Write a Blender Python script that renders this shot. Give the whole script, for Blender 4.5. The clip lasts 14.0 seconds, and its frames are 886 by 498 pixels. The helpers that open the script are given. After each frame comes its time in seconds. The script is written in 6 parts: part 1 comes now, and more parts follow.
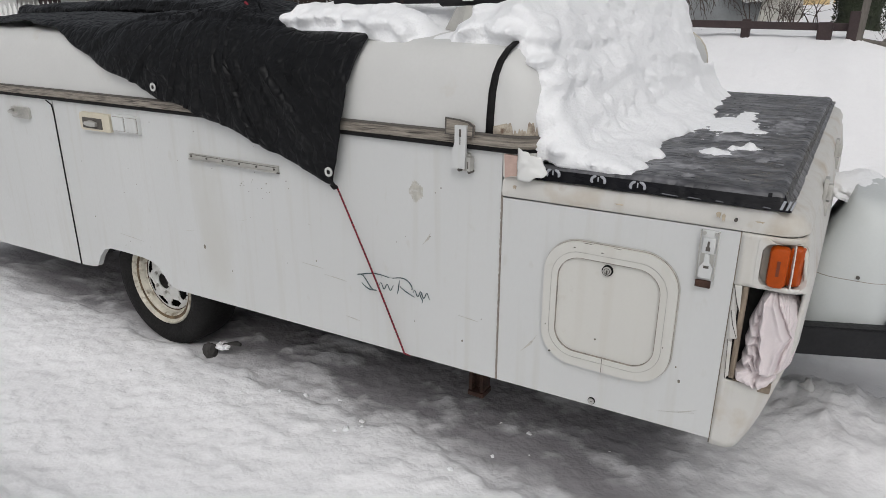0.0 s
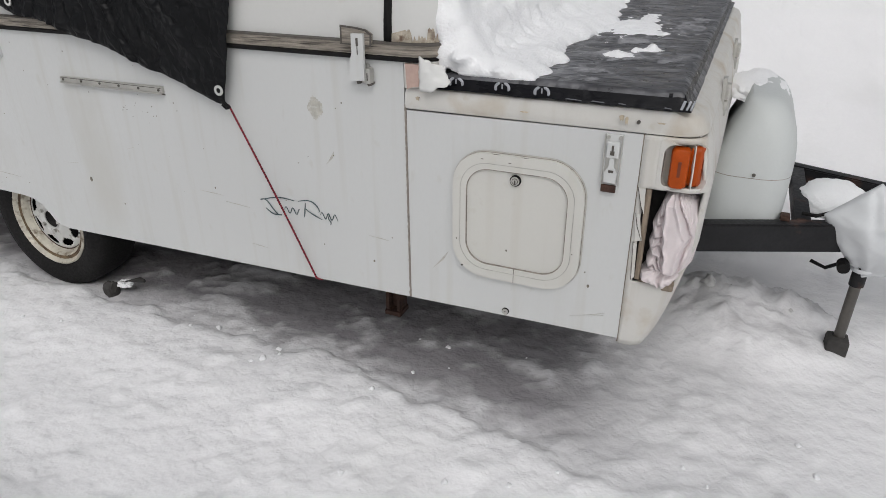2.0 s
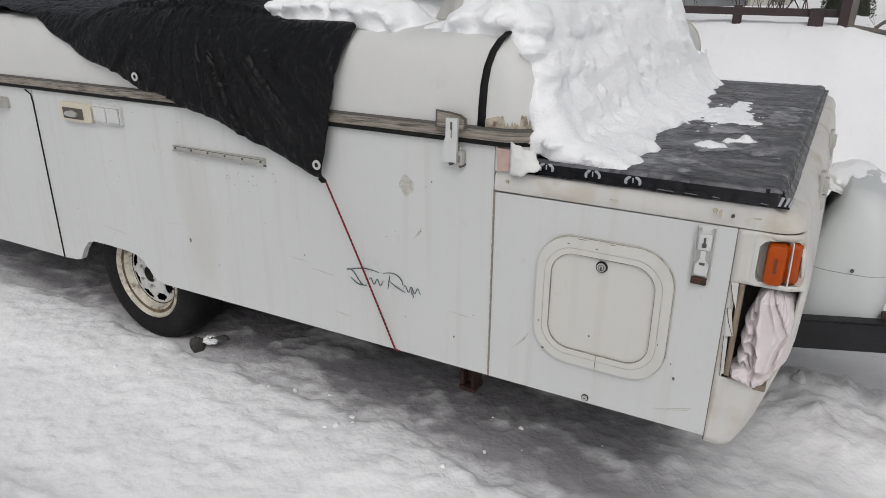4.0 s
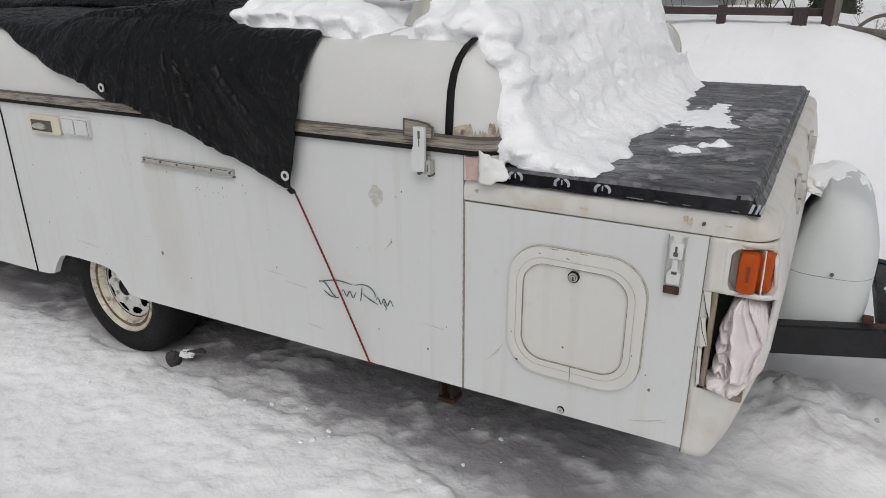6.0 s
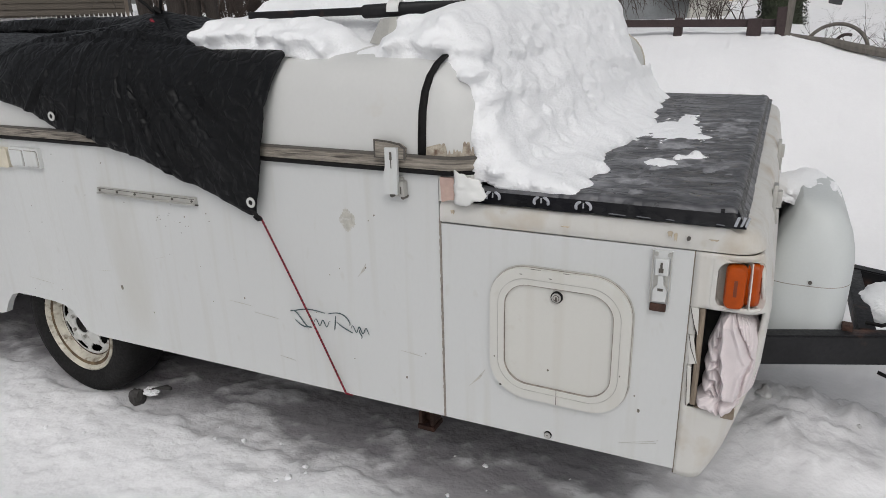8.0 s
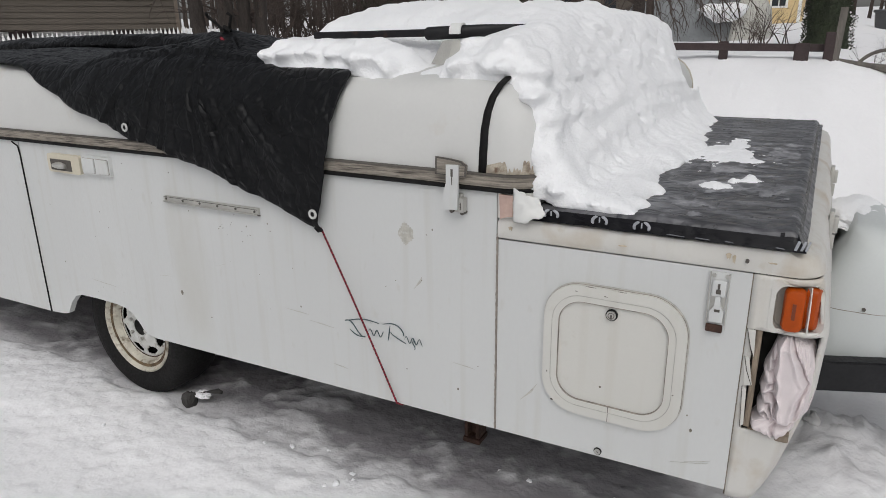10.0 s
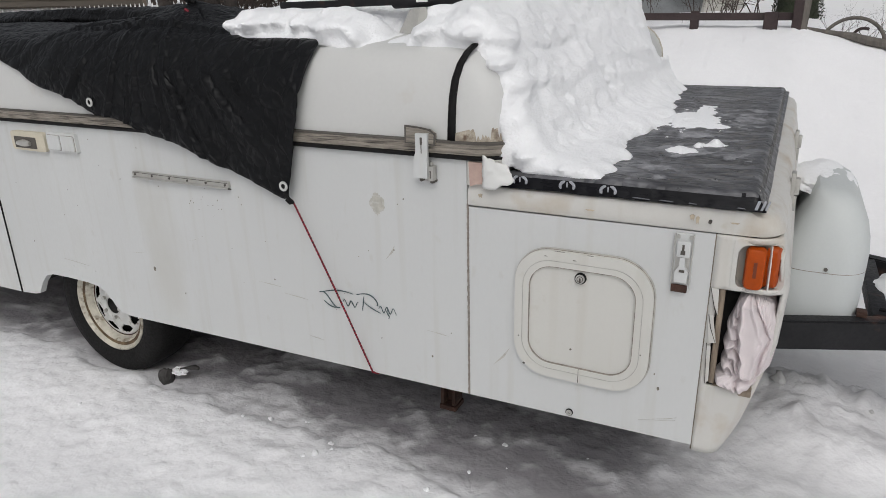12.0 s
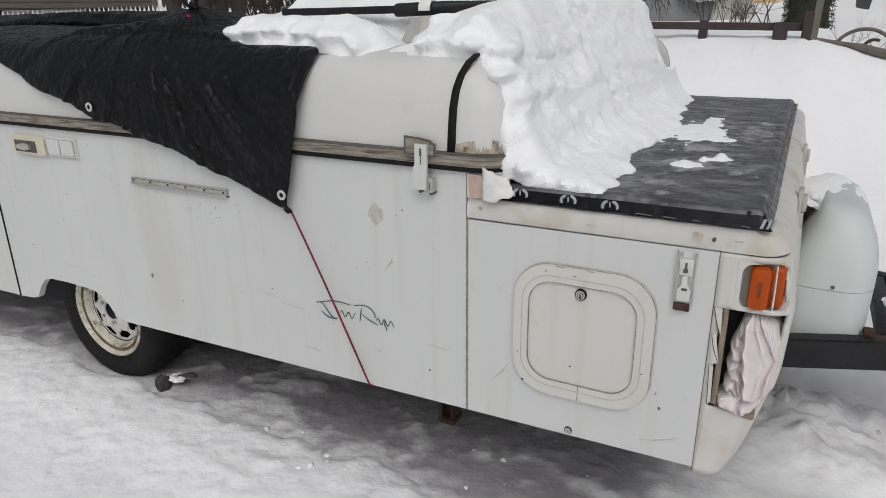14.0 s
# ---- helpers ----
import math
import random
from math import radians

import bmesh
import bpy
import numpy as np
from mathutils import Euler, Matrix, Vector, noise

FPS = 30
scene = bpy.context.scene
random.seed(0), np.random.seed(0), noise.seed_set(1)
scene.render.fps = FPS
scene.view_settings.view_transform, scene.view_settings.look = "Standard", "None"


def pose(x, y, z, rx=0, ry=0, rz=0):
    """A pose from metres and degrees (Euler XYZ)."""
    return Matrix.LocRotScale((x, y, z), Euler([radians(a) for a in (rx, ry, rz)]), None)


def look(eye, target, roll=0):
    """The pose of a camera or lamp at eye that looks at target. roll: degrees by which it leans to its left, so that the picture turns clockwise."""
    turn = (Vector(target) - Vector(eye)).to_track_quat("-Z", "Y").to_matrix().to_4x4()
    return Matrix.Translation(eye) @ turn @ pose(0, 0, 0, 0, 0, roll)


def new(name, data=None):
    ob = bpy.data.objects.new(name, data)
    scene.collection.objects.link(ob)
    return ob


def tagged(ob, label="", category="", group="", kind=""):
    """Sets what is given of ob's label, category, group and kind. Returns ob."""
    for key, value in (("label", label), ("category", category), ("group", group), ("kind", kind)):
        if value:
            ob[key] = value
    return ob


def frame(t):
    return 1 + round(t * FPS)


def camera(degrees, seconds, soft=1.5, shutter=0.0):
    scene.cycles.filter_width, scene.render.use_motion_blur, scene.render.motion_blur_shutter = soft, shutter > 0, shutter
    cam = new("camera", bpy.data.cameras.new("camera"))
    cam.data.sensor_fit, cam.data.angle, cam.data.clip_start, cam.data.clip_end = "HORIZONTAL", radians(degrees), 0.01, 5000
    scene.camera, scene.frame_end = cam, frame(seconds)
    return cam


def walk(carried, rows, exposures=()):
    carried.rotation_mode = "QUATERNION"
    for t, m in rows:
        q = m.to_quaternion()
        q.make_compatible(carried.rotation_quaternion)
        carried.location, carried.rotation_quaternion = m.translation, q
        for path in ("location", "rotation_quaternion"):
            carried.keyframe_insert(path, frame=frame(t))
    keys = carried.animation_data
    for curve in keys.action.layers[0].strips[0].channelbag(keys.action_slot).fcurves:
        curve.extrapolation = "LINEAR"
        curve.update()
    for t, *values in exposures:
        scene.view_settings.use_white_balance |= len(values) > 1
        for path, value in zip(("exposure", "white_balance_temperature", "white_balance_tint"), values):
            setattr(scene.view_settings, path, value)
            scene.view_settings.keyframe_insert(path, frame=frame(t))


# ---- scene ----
cam = camera(67.0, 14.0, soft=0.7)
EXPOSE = -0.66
PATH = [
    (0, (0.788, -1.629, 1.407), (-0.184, -0.012, 0.743), 0.28),
    (0.5, (0.795, -1.632, 1.399), (-0.174, -0.093, 0.568), 0.04),
    (1, (0.795, -1.619, 1.380), (-0.088, -0.081, 0.455), 1.65),
    (1.5, (0.801, -1.606, 1.369), (-0.045, -0.034, 0.465), 0.23),
    (2, (0.797, -1.574, 1.381), (0.077, 0.069, 0.497), -0.21),
    (2.5, (0.805, -1.551, 1.361), (0.302, 0.169, 0.474), 0.06),
    (3, (0.783, -1.557, 1.383), (0.207, 0.158, 0.530), 0.91),
    (3.5, (0.763, -1.590, 1.404), (-0.052, 0.081, 0.663), 0.80),
    (3.7, (0.761, -1.592, 1.417), (-0.175, 0.027, 0.710), 0.51),
    (6, (0.797, -1.518, 1.429), (-0.129, 0.111, 0.731), -0.34),
    (6.5, (0.822, -1.406, 1.421), (-0.157, 0.194, 0.725), -0.42),
    (7, (0.817, -1.374, 1.413), (-0.113, 0.251, 0.708), 0.57),
    (7.2, (0.789, -1.396, 1.420), (-0.118, 0.250, 0.734), -0.01),
    (9.3, (0.711, -1.518, 1.427), (-0.101, 0.191, 0.782), -1.61),
    (9.5, (0.702, -1.532, 1.429), (-0.156, 0.161, 0.795), -1.30),
    (10, (0.701, -1.546, 1.436), (-0.231, 0.117, 0.832), -0.67),
    (10.5, (0.703, -1.544, 1.434), (-0.174, 0.151, 0.838), -0.59),
    (11, (0.711, -1.553, 1.434), (-0.166, 0.143, 0.837), -0.74),
    (11.5, (0.723, -1.554, 1.430), (-0.131, 0.151, 0.828), -0.54),
    (12, (0.729, -1.556, 1.418), (-0.138, 0.117, 0.748), -1.25),
    (12.5, (0.723, -1.565, 1.425), (-0.263, 0.053, 0.783), -1.92),
    (13, (0.725, -1.550, 1.431), (-0.217, 0.091, 0.781), -0.29),
    (13.5, (0.738, -1.535, 1.429), (-0.119, 0.160, 0.803), -1.00),
    (14, (0.730, -1.514, 1.428), (-0.155, 0.155, 0.771), -0.60),
]
walk(cam, [(t, look(eye, target, roll)) for t, eye, target, roll in PATH], [(0.0, EXPOSE), (14.0, EXPOSE)])

# ---- world and sun: a bright overcast winter day ----
world = bpy.data.worlds.new("overcast_sky")
scene.world = world
world.use_nodes = True
wn, wl = world.node_tree.nodes, world.node_tree.links
sky = wn.new("ShaderNodeTexSky")
sky.sky_type, sky.sun_disc = "NISHITA", False
sky.sun_elevation, sky.sun_rotation = radians(48), radians(150)
sky.air_density, sky.dust_density, sky.ozone_density = 1.0, 4.0, 1.0
grey = wn.new("ShaderNodeHueSaturation")
grey.inputs["Saturation"].default_value = 0.22
wl.new(sky.outputs[0], grey.inputs["Color"])
wl.new(grey.outputs[0], wn["Background"].inputs["Color"])
wn["Background"].inputs["Strength"].default_value = 0.15
sun = new("sun", bpy.data.lights.new("sun", "SUN"))
sun.data.energy, sun.data.angle, sun.data.color = 0.8, radians(40), (1.0, 1.0, 1.0)
sun.matrix_world = look((2.0, -6.0, 9.0), (0, 0, 0))


# ---- materials ----
def material(name, colour, rough=0.6, metal=0.0, vary=0.12, scale=6.0, fine=60.0, bump=0.1, dist=0.004,
             stain=None, stain_amount=0.0, stain_scale=3.0, stretch=(1, 1, 1), spec=0.5, coat=0.0, sss=0.0, per_piece=0.0, coarse=0.0, streak=None, crinkle=0.0):
    """A surface with two scales of tone, optional stains of a second colour, and fine relief."""
    m = bpy.data.materials.new(name)
    m.use_nodes = True
    n, l = m.node_tree.nodes, m.node_tree.links
    b = n["Principled BSDF"]
    b.inputs["Roughness"].default_value, b.inputs["Metallic"].default_value = rough, metal
    b.inputs["Specular IOR Level"].default_value, b.inputs["Coat Weight"].default_value = spec, coat
    if sss:
        b.inputs["Subsurface Weight"].default_value = sss
        b.inputs["Subsurface Radius"].default_value = (0.02, 0.025, 0.03)
        b.inputs["Subsurface Scale"].default_value = 0.5
    co, mp = n.new("ShaderNodeTexCoord"), n.new("ShaderNodeMapping")
    mp.inputs["Scale"].default_value = stretch
    l.new(co.outputs["Object"], mp.inputs["Vector"])

    def cloud(size, detail=5.0):
        t = n.new("ShaderNodeTexNoise")
        t.inputs["Scale"].default_value, t.inputs["Detail"].default_value = size, detail
        l.new(mp.outputs[0], t.inputs["Vector"])
        return t.outputs["Fac"]

    def mix(fac, a, c):
        k = n.new("ShaderNodeMix")
        k.data_type = "RGBA"
        for socket, v in ((k.inputs["Factor"], fac), (k.inputs["A"], a), (k.inputs["B"], c)):
            if isinstance(v, (int, float)):
                socket.default_value = v
            elif isinstance(v, tuple):
                socket.default_value = (*v, 1)
            else:
                l.new(v, socket)
        return k.outputs["Result"]

    def ramp(value, lo, hi, a=0.0, c=1.0):
        r = n.new("ShaderNodeMapRange")
        r.inputs["From Min"].default_value, r.inputs["From Max"].default_value = lo, hi
        r.inputs["To Min"].default_value, r.inputs["To Max"].default_value = a, c
        l.new(value, r.inputs["Value"])
        return r.outputs[0]

    dark = tuple(c * (1 - vary) for c in colour)
    light = tuple(min(1, c * (1 + vary)) for c in colour)
    big, small = cloud(scale), cloud(fine, 3.0)
    tone = mix(ramp(big, 0.3, 0.7), dark, light)
    tone = mix(ramp(small, 0.35, 0.65, 0, 0.35), tone, dark)
    if per_piece:
        info = n.new("ShaderNodeObjectInfo")
        tone = mix(ramp(info.outputs["Random"], 0, 1, 0, per_piece), tone, tuple(c * 0.4 for c in colour))
    if stain:
        tone = mix(ramp(cloud(stain_scale, 8.0), 0.62 - 0.25 * stain_amount, 0.78 - 0.2 * stain_amount, 0, 0.9), tone, stain)
    if streak:
        smp = n.new("ShaderNodeMapping")
        smp.inputs["Scale"].default_value = (16, 16, 0.9)
        l.new(co.outputs["Object"], smp.inputs["Vector"])
        st = n.new("ShaderNodeTexNoise")
        st.inputs["Scale"].default_value, st.inputs["Detail"].default_value = 1.6, 6.0
        l.new(smp.outputs[0], st.inputs["Vector"])
        tone = mix(ramp(st.outputs["Fac"], 0.54, 0.74, 0, 0.55), tone, streak)
        tone = mix(ramp(cloud(26.0, 8.0), 0.64, 0.72, 0, 0.45), tone, streak)
    l.new(tone, b.inputs["Base Color"])
    l.new(ramp(small, 0.3, 0.7, max(0.02, rough - 0.08), min(1, rough + 0.1)), b.inputs["Roughness"])
    if bump:
        k = n.new("ShaderNodeBump")
        k.inputs["Strength"].default_value, k.inputs["Distance"].default_value = bump, dist
        l.new(small, k.inputs["Height"])
        l.new(k.outputs[0], b.inputs["Normal"])
        if crinkle:
            warp = n.new("ShaderNodeVectorMath")
            warp.operation = "MULTIPLY_ADD"
            wob = n.new("ShaderNodeTexNoise")
            wob.inputs["Scale"].default_value = 9.0
            l.new(mp.outputs[0], wob.inputs["Vector"])
            l.new(wob.outputs["Color"], warp.inputs[0])
            warp.inputs[1].default_value = (0.10, 0.10, 0.10)
            l.new(mp.outputs[0], warp.inputs[2])
            cell = n.new("ShaderNodeTexVoronoi")
            cell.feature = "DISTANCE_TO_EDGE"
            cell.inputs["Scale"].default_value = crinkle
            l.new(warp.outputs[0], cell.inputs["Vector"])
            c3 = n.new("ShaderNodeBump")
            c3.inputs["Strength"].default_value, c3.inputs["Distance"].default_value = 0.34, 0.010
            l.new(ramp(cell.outputs["Distance"], 0.0, 0.22), c3.inputs["Height"])
            l.new(c3.outputs[0], k.inputs["Normal"])
        if coarse:
            c2 = n.new("ShaderNodeBump")
            c2.inputs["Strength"].default_value, c2.inputs["Distance"].default_value = coarse, dist * 4
            l.new(cloud(fine / 4.5, 5.0), c2.inputs["Height"])
            l.new(c2.outputs[0], k.inputs["Normal"])
    return m


ROOFSNOW = material("roof_snow", (0.90, 0.905, 0.915), 0.9, vary=0.02, scale=3, fine=140, bump=0.55, dist=0.006, coarse=0.32, spec=0.2, stretch=(1, 0.45, 1))
# greyer snow for the lumps below the tongue
GREY_SNOW = material("grey_snow", (0.58, 0.575, 0.57), 0.9, vary=0.15, scale=9, fine=60, bump=0.5, dist=0.01)
SNOW = material("snow", (0.90, 0.905, 0.915), 0.9, vary=0.02, scale=3, fine=170, bump=0.5, dist=0.005, coarse=0.30, spec=0.2)
GROUND = material("trodden_snow", (0.868, 0.866, 0.876), 0.85, vary=0.03, scale=2.2, fine=60, bump=0.26, dist=0.008, coarse=0.42,
                  stain=(0.80, 0.80, 0.80), stain_amount=0.15, stain_scale=1.3, spec=0.15)
# grey slush and the camper's shade painted into one tone, mixed in by attribute
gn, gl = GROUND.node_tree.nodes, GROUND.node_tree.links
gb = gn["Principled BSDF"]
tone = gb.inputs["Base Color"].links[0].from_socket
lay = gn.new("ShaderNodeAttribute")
lay.attribute_name = "slush_shade"
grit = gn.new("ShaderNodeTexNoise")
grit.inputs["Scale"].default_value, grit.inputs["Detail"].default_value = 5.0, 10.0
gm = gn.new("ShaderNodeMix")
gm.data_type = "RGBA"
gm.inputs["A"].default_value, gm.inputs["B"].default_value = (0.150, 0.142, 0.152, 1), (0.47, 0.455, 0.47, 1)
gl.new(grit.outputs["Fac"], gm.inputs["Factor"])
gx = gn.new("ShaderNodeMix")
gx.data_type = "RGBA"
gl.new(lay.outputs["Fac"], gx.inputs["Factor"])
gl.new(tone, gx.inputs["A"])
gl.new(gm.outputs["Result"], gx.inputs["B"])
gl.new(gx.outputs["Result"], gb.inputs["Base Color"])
PANEL = material("white_side_panel", (0.590, 0.598, 0.592), 0.42, vary=0.035, scale=1.6, fine=120, bump=0.03, dist=0.002,
                 stain=(0.52, 0.515, 0.48), stain_amount=0.12, stain_scale=2.2, stretch=(1, 1, 0.45), streak=(0.525, 0.52, 0.49))
GEL = material("yellowed_gelcoat", (0.60, 0.588, 0.556), 0.4, vary=0.04, scale=3, fine=150, bump=0.04, dist=0.002,
               stain=(0.44, 0.37, 0.28), stain_amount=0.3, stain_scale=6, streak=(0.49, 0.45, 0.38))
DOORSKIN = material("cream_white_skin", (0.60, 0.592, 0.555), 0.42, vary=0.03, scale=3, fine=140, bump=0.03, dist=0.002, streak=(0.55, 0.53, 0.48))
LID = material("white_roof_shell", (0.61, 0.61, 0.595), 0.5, vary=0.03, scale=4, fine=90, bump=0.05, dist=0.003,
               stain=(0.52, 0.47, 0.40), stain_amount=0.05, stain_scale=6)
TRIM = material("weathered_alloy_trim", (0.33, 0.295, 0.25), 0.75, 0.0, vary=0.35, scale=12, fine=90, bump=0.6, dist=0.004,
                stain=(0.030, 0.023, 0.02), stain_amount=0.50, stain_scale=7, stretch=(1.4, 1, 22))
GASKET = material("black_rubber", (0.010, 0.0095, 0.0095), 0.7, vary=0.3, bump=0.3, spec=0.2)
TARP = material("black_woven_tarp", (0.0060, 0.0062, 0.0070), 0.40, vary=0.3, scale=9, fine=70, bump=0.35, dist=0.003, spec=0.16, crinkle=20.0)
# the pale stain holds dust film and the sky's reflection on the sheet's top
PLASTIC = material("black_plastic_skylit_top", (0.066, 0.066, 0.072), 0.34, vary=0.35, scale=7, fine=60, bump=0.5, dist=0.003,
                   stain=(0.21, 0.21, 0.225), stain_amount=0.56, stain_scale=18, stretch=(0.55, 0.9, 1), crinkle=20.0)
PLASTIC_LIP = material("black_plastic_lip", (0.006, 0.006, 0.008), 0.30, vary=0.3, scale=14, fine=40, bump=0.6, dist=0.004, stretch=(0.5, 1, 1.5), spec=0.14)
STEEL = material("galvanised_steel", (0.50, 0.49, 0.46), 0.42, 0.55, vary=0.12, scale=20, fine=200, bump=0.1, dist=0.001)
RUST = material("rusty_steel", (0.055, 0.027, 0.019), 0.85, 0.1, vary=0.45, scale=30, fine=160, bump=0.6)
TYRE = material("tyre_rubber", (0.012, 0.0115, 0.0115), 0.75, vary=0.25, scale=8, fine=90, bump=0.4, spec=0.2)
RIM = material("dirty_wheel_paint", (0.54, 0.51, 0.43), 0.5, stain=(0.12, 0.085, 0.05), stain_amount=0.35, stain_scale=34, vary=0.22, scale=14, fine=70, bump=0.15,
               streak=(0.22, 0.16, 0.10))
DISC = material("grey_wheel_disc_paint", (0.60, 0.60, 0.58), 0.5, vary=0.08, scale=20, fine=90, bump=0.1, stain=(0.2, 0.16, 0.11), stain_amount=0.15, stain_scale=50)
FRAME = material("black_frame_paint", (0.013, 0.013, 0.0145), 0.5, vary=0.3, scale=10, fine=80, bump=0.25, spec=0.28,
                 stain=(0.10, 0.05, 0.035), stain_amount=0.1, stain_scale=9)
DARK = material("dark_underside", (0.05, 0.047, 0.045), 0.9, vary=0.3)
AMBER = material("amber_lens", (0.40, 0.062, 0.003), 0.35, vary=0.15, scale=40, fine=300, bump=0.1, dist=0.001, spec=0.25)
AMBER_DARK = material("amber_lens_core", (0.16, 0.03, 0.006), 0.4, vary=0.1)
WOOD = material("rotten_grey_wood", (0.26, 0.21, 0.16), 0.9, vary=0.35, scale=30, fine=160, bump=0.6, stretch=(3, 3, 0.4))
TOWEL = material("pinkish_white_knit", (0.70, 0.635, 0.64), 0.95, vary=0.05, scale=20, fine=420, bump=0.5, dist=0.002)
ROPE = material("red_cord", (0.22, 0.012, 0.025), 0.75, vary=0.5, scale=120, fine=300, bump=0.5, dist=0.001)
TANK = material("pale_grey_tank_cover", (0.56, 0.585, 0.58), 0.5, vary=0.03, scale=4, fine=120, bump=0.05,
                stain=(0.40, 0.42, 0.41), stain_amount=0.1, stain_scale=3)
BAG = material("white_poly_bag", (0.62, 0.635, 0.65), 0.35, vary=0.06, scale=10, fine=60, bump=0.2, dist=0.003)
PINK = material("bare_filler_patch", (0.50, 0.36, 0.31), 0.85, vary=0.15, scale=25, fine=120, bump=0.3)
SHADE = material("dark_speck_and_shade", (0.10, 0.09, 0.08), 0.9, vary=0.2)
STAIN = material("grey_brown_stain", (0.46, 0.445, 0.40), 0.7, vary=0.16, scale=60, fine=160, bump=0.2, stain=(0.55, 0.55, 0.53), stain_amount=0.5, stain_scale=90)
INK = material("dark_teal_script", (0.045, 0.075, 0.085), 0.5, vary=0.1)
CREAM = material("cream_plastic", (0.60, 0.55, 0.44), 0.5, vary=0.06, scale=20, fine=150, bump=0.05)
BROWN = material("brown_rail_paint", (0.045, 0.028, 0.028), 0.6, vary=0.25, scale=12, fine=90, bump=0.3)
GREYWOOD = material("weathered_post", (0.15, 0.135, 0.12), 0.9, vary=0.3, scale=12, fine=90, bump=0.5, stretch=(2, 2, 0.3))
SIDING = material("tan_clapboard", (0.085, 0.07, 0.055), 0.7, vary=0.08, scale=3, fine=60, bump=0.2)
YELLOW = material("yellow_siding", (0.62, 0.47, 0.25), 0.7, vary=0.05, scale=1, fine=30, bump=0.1)
WHITE = material("white_paint", (0.76, 0.76, 0.74), 0.6, vary=0.05, scale=4, fine=60, bump=0.1)
GREYTARP = material("grey_boat_tarp", (0.20, 0.21, 0.215), 0.6, vary=0.15, scale=1.2, fine=14, bump=0.4, dist=0.03)
PALETARP = material("pale_boat_tarp", (0.46, 0.45, 0.41), 0.6, vary=0.12, scale=1.5, fine=14, bump=0.4, dist=0.03)
BARK = material("bark", (0.045, 0.036, 0.031), 0.95, vary=0.35, scale=12, fine=60, bump=0.9, dist=0.02, stretch=(2, 2, 0.4))
TWIG = material("twig_bark", (0.06, 0.045, 0.038), 0.9, vary=0.3)
NEEDLE = material("dark_evergreen", (0.028, 0.036, 0.018), 0.8, vary=0.45, scale=3, fine=25, bump=0.3)
GLASS = material("dark_window_glass", (0.03, 0.035, 0.04), 0.08, vary=0.1, bump=0.0)
CARPAINT = material("dark_car_paint", (0.03, 0.032, 0.035), 0.3, vary=0.1, bump=0.0, coat=0.5)


# ---- mesh helpers ----
def link(name, bm, mat, parent=None, label="", smooth=True):
    me = bpy.data.meshes.new(name)
    bm.normal_update()
    bm.to_mesh(me)
    bm.free()
    for mt in (mat if isinstance(mat, (list, tuple)) else [mat]):
        me.materials.append(mt)
    if smooth:
        me.shade_smooth()
        if mat not in (SNOW, GROUND, GREY_SNOW, TARP, TOWEL, PLASTIC, BAG):
            me.set_sharp_from_angle(angle=radians(35))
    ob = new(name, me)
    if parent:
        ob.parent = parent
        ob.matrix_parent_inverse = parent.matrix_world.inverted()
    if label:
        ob["label"] = label
    return ob


def part(name, bm, mat, parent, label="", smooth=True):
    return link(name, bm, mat, parent, label, smooth)


def thing(name, x, y, z, label, category, group="", kind=""):
    ob = new(name)
    ob.location = (x, y, z)
    ob.empty_display_size = 0.1
    bpy.context.view_layer.update()
    return tagged(ob, label, category, group, kind)


def box(x0, x1, y0, y1, z0, z1, bevel=0.0, bm=None, m=None):
    bm = bm or bmesh.new()
    r = bmesh.ops.create_cube(bm, size=1)
    bmesh.ops.transform(bm, matrix=Matrix.LocRotScale(((x0 + x1) / 2, (y0 + y1) / 2, (z0 + z1) / 2), None, (x1 - x0, y1 - y0, z1 - z0)), verts=r["verts"])
    if bevel:
        es = list({e for v in r["verts"] for e in v.link_edges})
        bmesh.ops.bevel(bm, geom=es, offset=bevel, segments=2, profile=0.5, affect="EDGES")
    if m:
        bmesh.ops.transform(bm, matrix=m, verts=bm.verts)
    return bm


def tube(points, radius, sides=8, bm=None, caps=True):
    """A round bar along points; radius is one number or one per point."""
    bm = bm or bmesh.new()
    pts = [Vector(p) for p in points]
    rad = radius if isinstance(radius, (list, tuple)) else [radius] * len(pts)
    rings, side = [], None
    for i, p in enumerate(pts):
        way = (pts[min(i + 1, len(pts) - 1)] - pts[max(i - 1, 0)]).normalized()
        if side is None:
            side = way.cross(Vector((0.31, 0.2, 0.93))).normalized()
        side = (side - way * side.dot(way)).normalized()
        up = way.cross(side)
        rings.append([bm.verts.new(p + rad[i] * (math.cos(a) * side + math.sin(a) * up)) for a in (2 * math.pi * k / sides for k in range(sides))])
    for a, b in zip(rings, rings[1:]):
        for k in range(sides):
            bm.faces.new((a[k], a[(k + 1) % sides], b[(k + 1) % sides], b[k]))
    if caps and sides > 2:
        bm.faces.new(rings[0][::-1])
        bm.faces.new(rings[-1])
    return bm


def slab(outline, y0, y1, bm=None):
    """An outline in x and z, from y0 (outer side) to y1."""
    bm = bm or bmesh.new()
    a = [bm.verts.new((x, y0, z)) for x, z in outline]
    b = [bm.verts.new((x, y1, z)) for x, z in outline]
    bm.faces.new(a)
    bm.faces.new(b[::-1])
    k = len(a)
    for i in range(k):
        bm.faces.new((a[i], b[i], b[(i + 1) % k], a[(i + 1) % k]))
    bmesh.ops.recalc_face_normals(bm, faces=bm.faces)
    return bm


